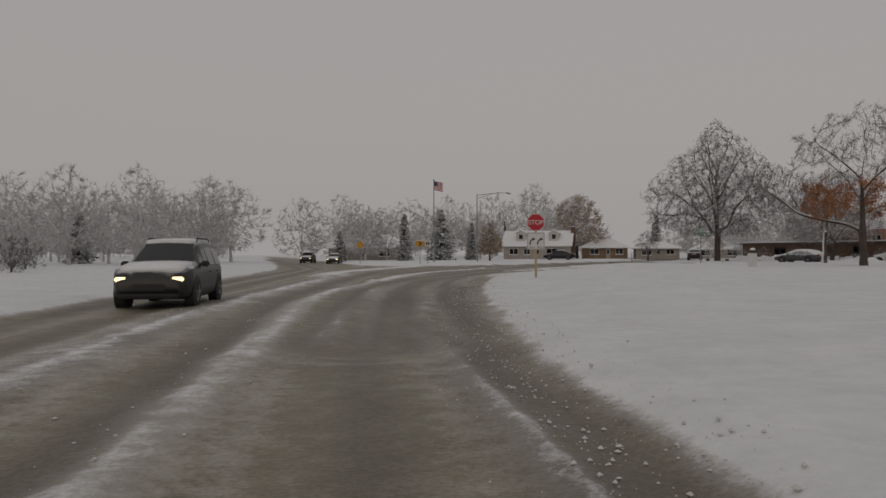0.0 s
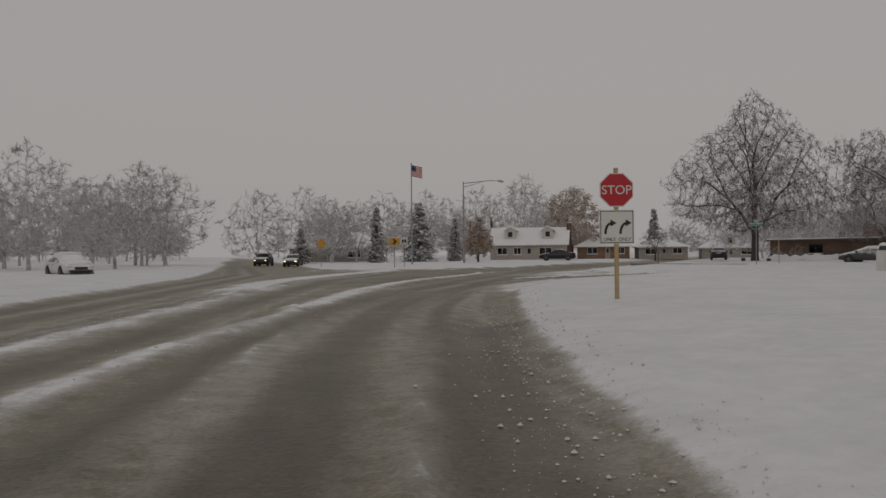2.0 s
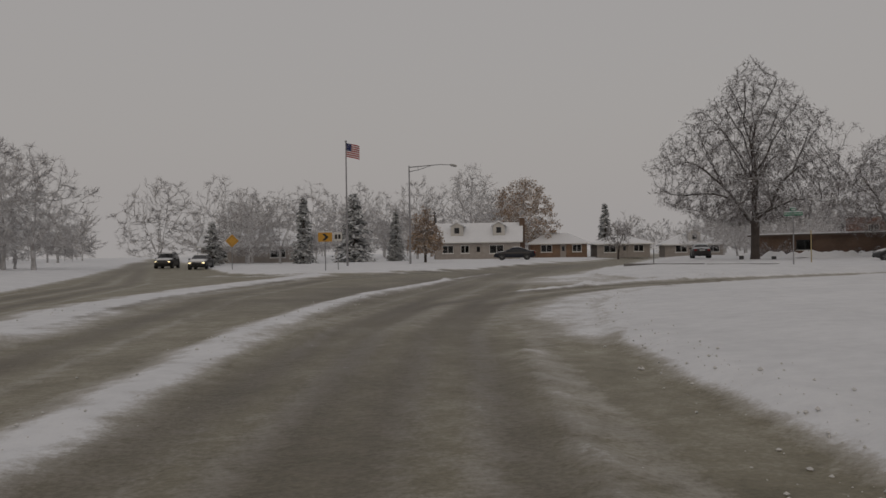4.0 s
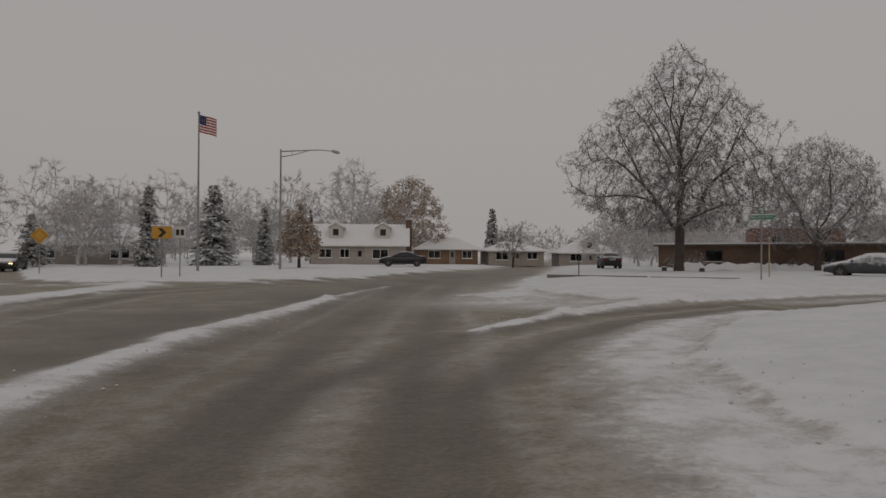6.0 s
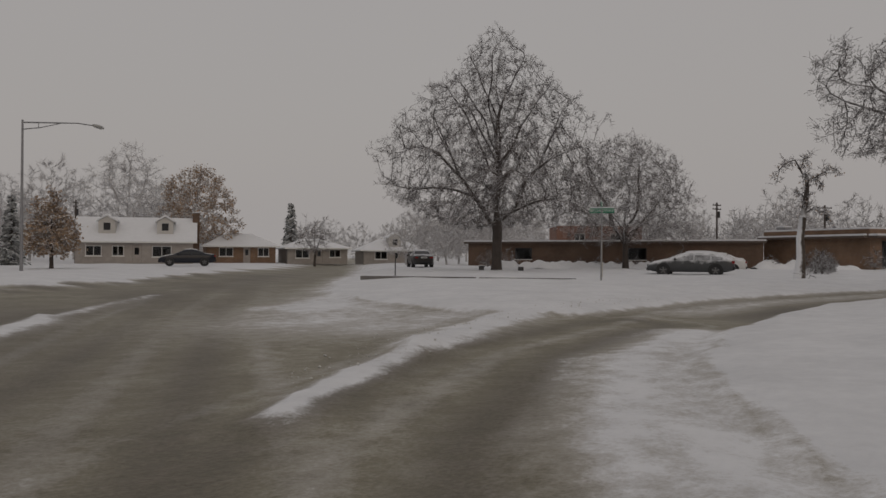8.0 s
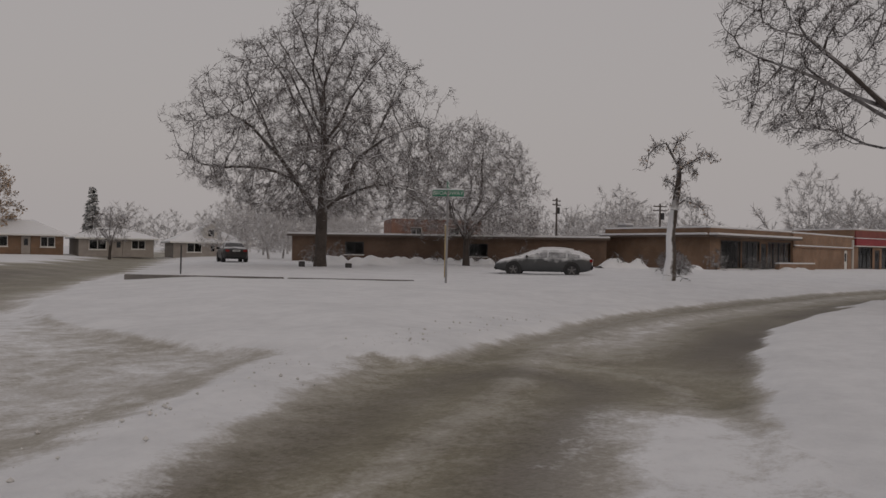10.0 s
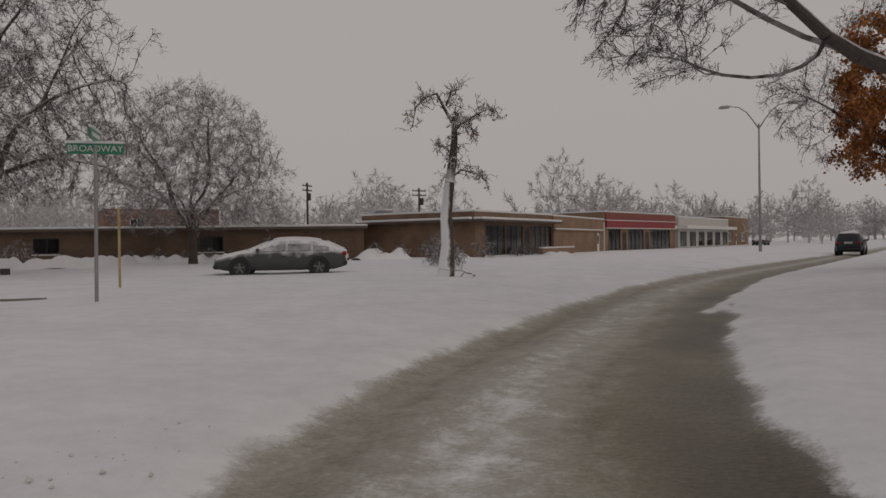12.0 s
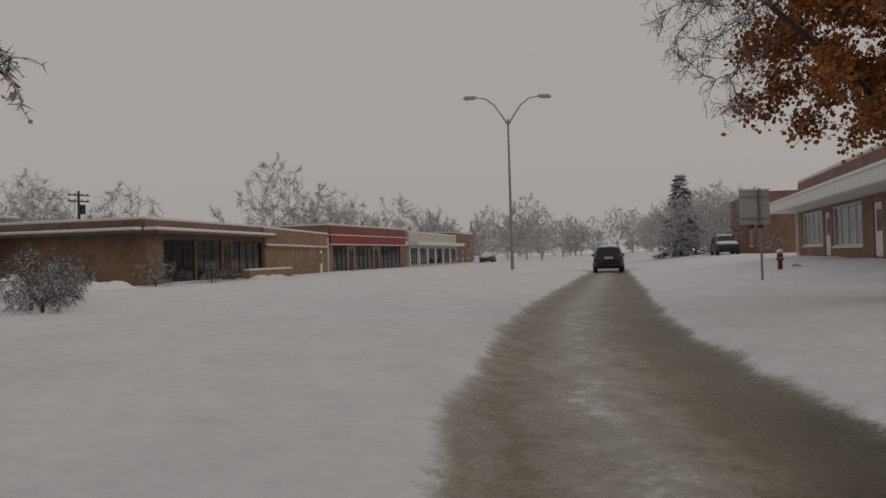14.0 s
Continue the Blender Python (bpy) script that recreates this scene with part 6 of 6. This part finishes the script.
wp = thing("marker_post", 30.1, 52.1, ground_height(30.1, 52.1), 0, "pale weathered wooden post in the snow", "post")
part("post", boxes((-0.025, 0.025, -0.025, 0.025, -0.3, 2.0), bevel=0.006), M["post_wood"], wp)
part("snow_cap", boxes((-0.03, 0.03, -0.03, 0.03, 2.003, 2.05), bevel=0.012), M["snow"], wp)
pd = thing("utility_pedestal", 19.9, 28.4, ground_height(19.9, 28.4), 20, "pale utility pedestal plastered with snow", "utility box")
part("body", boxes((-0.24, 0.24, -0.2, 0.2, -0.2, 0.92), bevel=0.04), M["car_white"], pd)
part("dome", rod([(0, 0, 0.9), (0, 0, 1.0), (0, 0, 1.12), (0, 0, 1.2)], [0.17, 0.17, 0.13, 0.04], 12), M["dark_metal"], pd, "dark rounded cap")
part("snow_cap", rod([(0.02, 0, 1.12), (0.02, 0, 1.2), (0.02, 0, 1.27)], [0.16, 0.17, 0.05], 12), M["snow"], pd)
fl = thing("flagpole", 3.72, 72.6, ground_height(3.72, 72.6), 0, "tall pale flagpole flying a striped flag", "flagpole")
part("pole", rod([(0, 0, -0.3), (0, 0, 9.9)], [0.09, 0.045], 10), M["galv"], fl)
part("finial", rod([(0, 0, 9.86), (0, 0, 9.93), (0, 0, 10.0), (0, 0, 10.06)], [0.03, 0.09, 0.09, 0.02], 10), M["galv"], fl)


def flag_strip(x0, x1, z0, z1):
    """A strip of rippling cloth, thin but with two sides."""
    bm = bmesh.new()
    n = 14
    rows = []
    for i in range(n + 1):
        u = x0 + (x1 - x0) * i / n
        yy = 0.22 * math.sin(u * 5.0) * (0.25 + u / 2.2)
        sag = 0.22 * u
        rows.append([bm.verts.new((u * 0.95 + 0.05, yy + s, z - sag)) for s in (-0.006, 0.006) for z in (z0, z1)])
    for a, b in zip(rows, rows[1:]):
        bm.faces.new((a[0], b[0], b[1], a[1]))
        bm.faces.new((a[2], a[3], b[3], b[2]))
        bm.faces.new((a[1], b[1], b[3], a[3]))
        bm.faces.new((a[0], a[2], b[2], b[0]))
    return bm


flag = new("flag")
flag.parent = fl
flag.matrix_local = pose(0, 0, 8.75, 0, 0, -16) @ Matrix.Diagonal((0.78, 0.78, 0.85, 1))
for k in range(13):
    z0 = k * 0.1
    part("stripe", flag_strip(0.55 if k >= 6 else 0, 1.4, z0, z0 + 0.1), M["flag_red" if k % 2 == 0 else "flag_white"], flag, "red stripe" if k % 2 == 0 else "white stripe")
part("canton", flag_strip(0, 0.55, 0.6, 1.3), M["flag_blue"], flag, "blue field")
for i in range(4):
    for j in range(5):
        u, z = 0.1 + j * 0.15, 0.70 + i * 0.16
        yy = 0.16 * math.sin(u * 4.2) * (0.25 + u / 2.2)
        s = part("star", plate([(0.03 * (1 if k % 2 else 0.45) * math.sin(k * math.pi / 5), 0.03 * (1 if k % 2 else 0.45) * math.cos(k * math.pi / 5)) for k in range(10)], -0.008, 0.008), M["flag_white"], flag)
        s.matrix_local = pose(u * 0.95 + 0.05, yy - 0.004, z - 0.10 * u)

l1 = thing("street_lamp", 9.9, 77.7, ground_height(9.9, 77.7), 15, "steel street lamp with one long trussed arm", "street lamp", "street lamps")
part("pole", rod([(0, 0, -0.3), (0, 0, 8.7)], [0.10, 0.055], 10), M["galv"], l1)
part("arm", rod([(0, 0, 8.55), (1.6, 0, 8.75), (3.2, 0, 8.95), (4.3, 0, 8.95)], [0.045, 0.04, 0.035, 0.03], 8), M["galv"], l1)
part("arm", rod([(0, 0, 8.15), (1.0, 0, 8.38), (2.2, 0, 8.80)], [0.035, 0.03, 0.025], 8), M["galv"], l1)
part("strut", rod([(0.9, 0, 8.36), (0.9, 0, 8.66)], 0.02, 6), M["galv"], l1)
part("lamp_head", rod([(4.15, 0, 8.98), (4.3, 0, 8.96), (4.7, 0, 8.9), (4.9, 0, 8.86)], [0.05, 0.12, 0.13, 0.05], 8), M["lamp_grey"], l1)

l2 = thing("street_lamp", 80.6, 35.6, ground_height(80.6, 35.6), 0, "tall street lamp with two upswept curved arms", "street lamp", "street lamps")
part("pole", rod([(0, 0, -0.3), (0.0, 0, 10.2)], [0.12, 0.06], 10), M["galv"], l2)
for s in (-1, 1):
    part("arm", rod([(0, 0, 9.8), (0, s * 0.45, 10.5), (0, s * 0.9, 11.15), (0, s * 1.5, 11.6), (0, s * 2.2, 11.7)], [0.06, 0.05, 0.045, 0.04, 0.035], 8), M["galv"], l2)
    part("lamp_head", rod([(0, s * 2.05, 11.72), (0, s * 2.25, 11.7), (0, s * 2.8, 11.68), (0, s * 3.0, 11.64)], [0.06, 0.15, 0.16, 0.05], 8), M["lamp_grey"], l2)

up_ = thing("utility_pole", 79, 76, ground_height(79, 76), 0, "wooden utility pole with a transformer", "utility pole", "utility poles")
part("pole", rod([(0, 0, -0.3), (0, 0, 7.1)], [0.13, 0.09], 8), M["bark"], up_)
part("transformer", rod([(0.3, 0, 5.4), (0.3, 0, 6.1)], 0.2, 10), M["dark_metal"], up_)
for z in (6.3, 6.75):
    part("crossarm", boxes((-0.8, 0.8, -0.05, 0.05, z, z + 0.1)), M["bark"], up_)
    for x in (-0.7, -0.25, 0.25, 0.7):
        part("insulator", rod([(x, 0, z + 0.1), (x, 0, z + 0.22)], 0.04, 6), M["galv"], up_)
copy_thing(up_, pose(85, 66.8, ground_height(85, 66.8) - 0.5, 0, 0, -35))
copy_thing(up_, pose(22.5, 121, ground_height(22.5, 121), 0, 0, 60))

for x, y in ((36.36, 67.8), (37.25, 64.85)):
    ub = thing("utility_box", x, y, ground_height(x, y), -40, "small dark metal utility box in the snow", "utility box", "utility boxes")
    part("body", boxes((-0.18, 0.18, -0.15, 0.15, -0.1, 0.28), bevel=0.02), M["dark_metal"], ub)
    part("snow_cap", boxes((-0.19, 0.19, -0.16, 0.16, 0.283, 0.33), bevel=0.02), M["snow"], ub)

hy = thing("fire_hydrant", 58.6, 27.4, ground_height(58.6, 27.4), 0, "dark red fire hydrant standing in the snow", "hydrant")
part("barrel", rod([(0, 0, -0.1), (0, 0, 0.45), (0, 0, 0.5), (0, 0, 0.53), (0, 0, 0.62), (0, 0, 0.68)], [0.09, 0.09, 0.12, 0.12, 0.09, 0.03], 12), M["hydrant"], hy)
part("cap", rod([(-0.2, 0, 0.4), (0.2, 0, 0.4)], 0.065, 10), M["hydrant"], hy)
part("snow_cap", rod([(0, 0, 0.66), (0, 0, 0.72), (0, 0, 0.78)], [0.12, 0.13, 0.05], 10), M["snow"], hy)


# ---- clods of dirty snow thrown along the road edges ----
def clods(n, lines, spread, seed):
    rng = random.Random(seed)
    co, fs = [], []
    shape = [(0, 0, 1), (1, 0, 0.25), (0.3, 0.95, 0.2), (-0.8, 0.58, 0.3), (-0.8, -0.58, 0.2), (0.3, -0.95, 0.28), (0, 0, -0.6)]
    tri = [(0, 1, 2), (0, 2, 3), (0, 3, 4), (0, 4, 5), (0, 5, 1), (6, 2, 1), (6, 3, 2), (6, 4, 3), (6, 5, 4), (6, 1, 5)]
    lengths = [[math.dist(a, b) for a, b in zip(l, l[1:])] for l in lines]
    pool = [(l[i], l[i + 1]) for l, ls in zip(lines, lengths) for i in range(len(ls)) for _ in range(max(1, int(ls[i])))]
    pts = []
    for _ in range(n):
        a, b = rng.choice(pool)
        u = rng.random()
        pts.append((a[0] + (b[0] - a[0]) * u + rng.gauss(0, spread), a[1] + (b[1] - a[1]) * u + rng.gauss(0, spread)))
    zs = ground_at(pts)[0]
    for (x, y), z in zip(pts, zs):
        s = 0.006 + 0.020 * rng.random() ** 4
        t = rng.uniform(0, 6.28)
        i = len(co)
        for p in shape:
            q = [p[k] * s * rng.uniform(0.7, 1.3) for k in range(3)]
            co.append((x + q[0] * math.cos(t) - q[1] * math.sin(t), y + q[0] * math.sin(t) + q[1] * math.cos(t), z + 0.3 * s + q[2]))
        fs += [(i + a, i + b, i + c) for a, b, c in tri]
    me = bpy.data.meshes.new("snow_clods")
    me.from_pydata(co, [], fs)
    me.materials.append(M["clod"])
    tagged(new("snow_clods", me), "small clods of dirty snow along the road edges", "snow", kind="stuff")


clods(2800, [[(x - 0.4, y + 0.1) for x, y in [(-4.6, -20)] + ROADS[1:7]]], 0.42, 3)
clods(700, [ROADS[6:10], [(5.2, 35.5), (9, 38.4), (13.5, 40.2), (19, 41.2)]], 0.3, 6)
clods(900, [[(-8.5, -20), (-8.1, 0.6), (-7.2, 8), (-5.4, 17), (-3.7, 24.7), (-2, 29.7), (2, 38)], [(-10.6, -20), (-10.1, 8), (-8.7, 17), (-7.7, 33)]], 0.4, 4)

for x, y, z, h in ((83.5, 56.0, 3.05, 0.9), (90, 58, 3.05, 0.6), (72, 60, 3.2, 0.7), (101, 55, 3.15, 1.6)):
    vt = thing("roof_vent", x, y, z + 0.1, 0, "short galvanised vent pipe on a snowy flat roof", "vent", "roof vents")
    part("pipe", rod([(0, 0, -0.25), (0, 0, h)], 0.1, 8), M["galv"], vt)
    part("cowl", rod([(0, 0, h - 0.02), (0, 0, h + 0.05), (0, 0, h + 0.2)], [0.18, 0.18, 0.05], 10), M["galv"], vt)
ru = thing("roof_unit", 70.6, 63.9, 3.05 + 0.12 + 0.05, -12.6, "grey metal heating unit capped with snow on the shop roof", "roof unit")
part("casing", boxes((-0.55, 0.55, -0.45, 0.45, -0.02, 0.85), bevel=0.02), M["galv"], ru)
part("grille", boxes((-0.4, 0.4, -0.47, -0.452, 0.2, 0.65)), M["dark_metal"], ru)
part("snow_cap", boxes((-0.56, 0.56, -0.46, 0.46, 0.853, 0.98), bevel=0.05), M["snow"], ru)
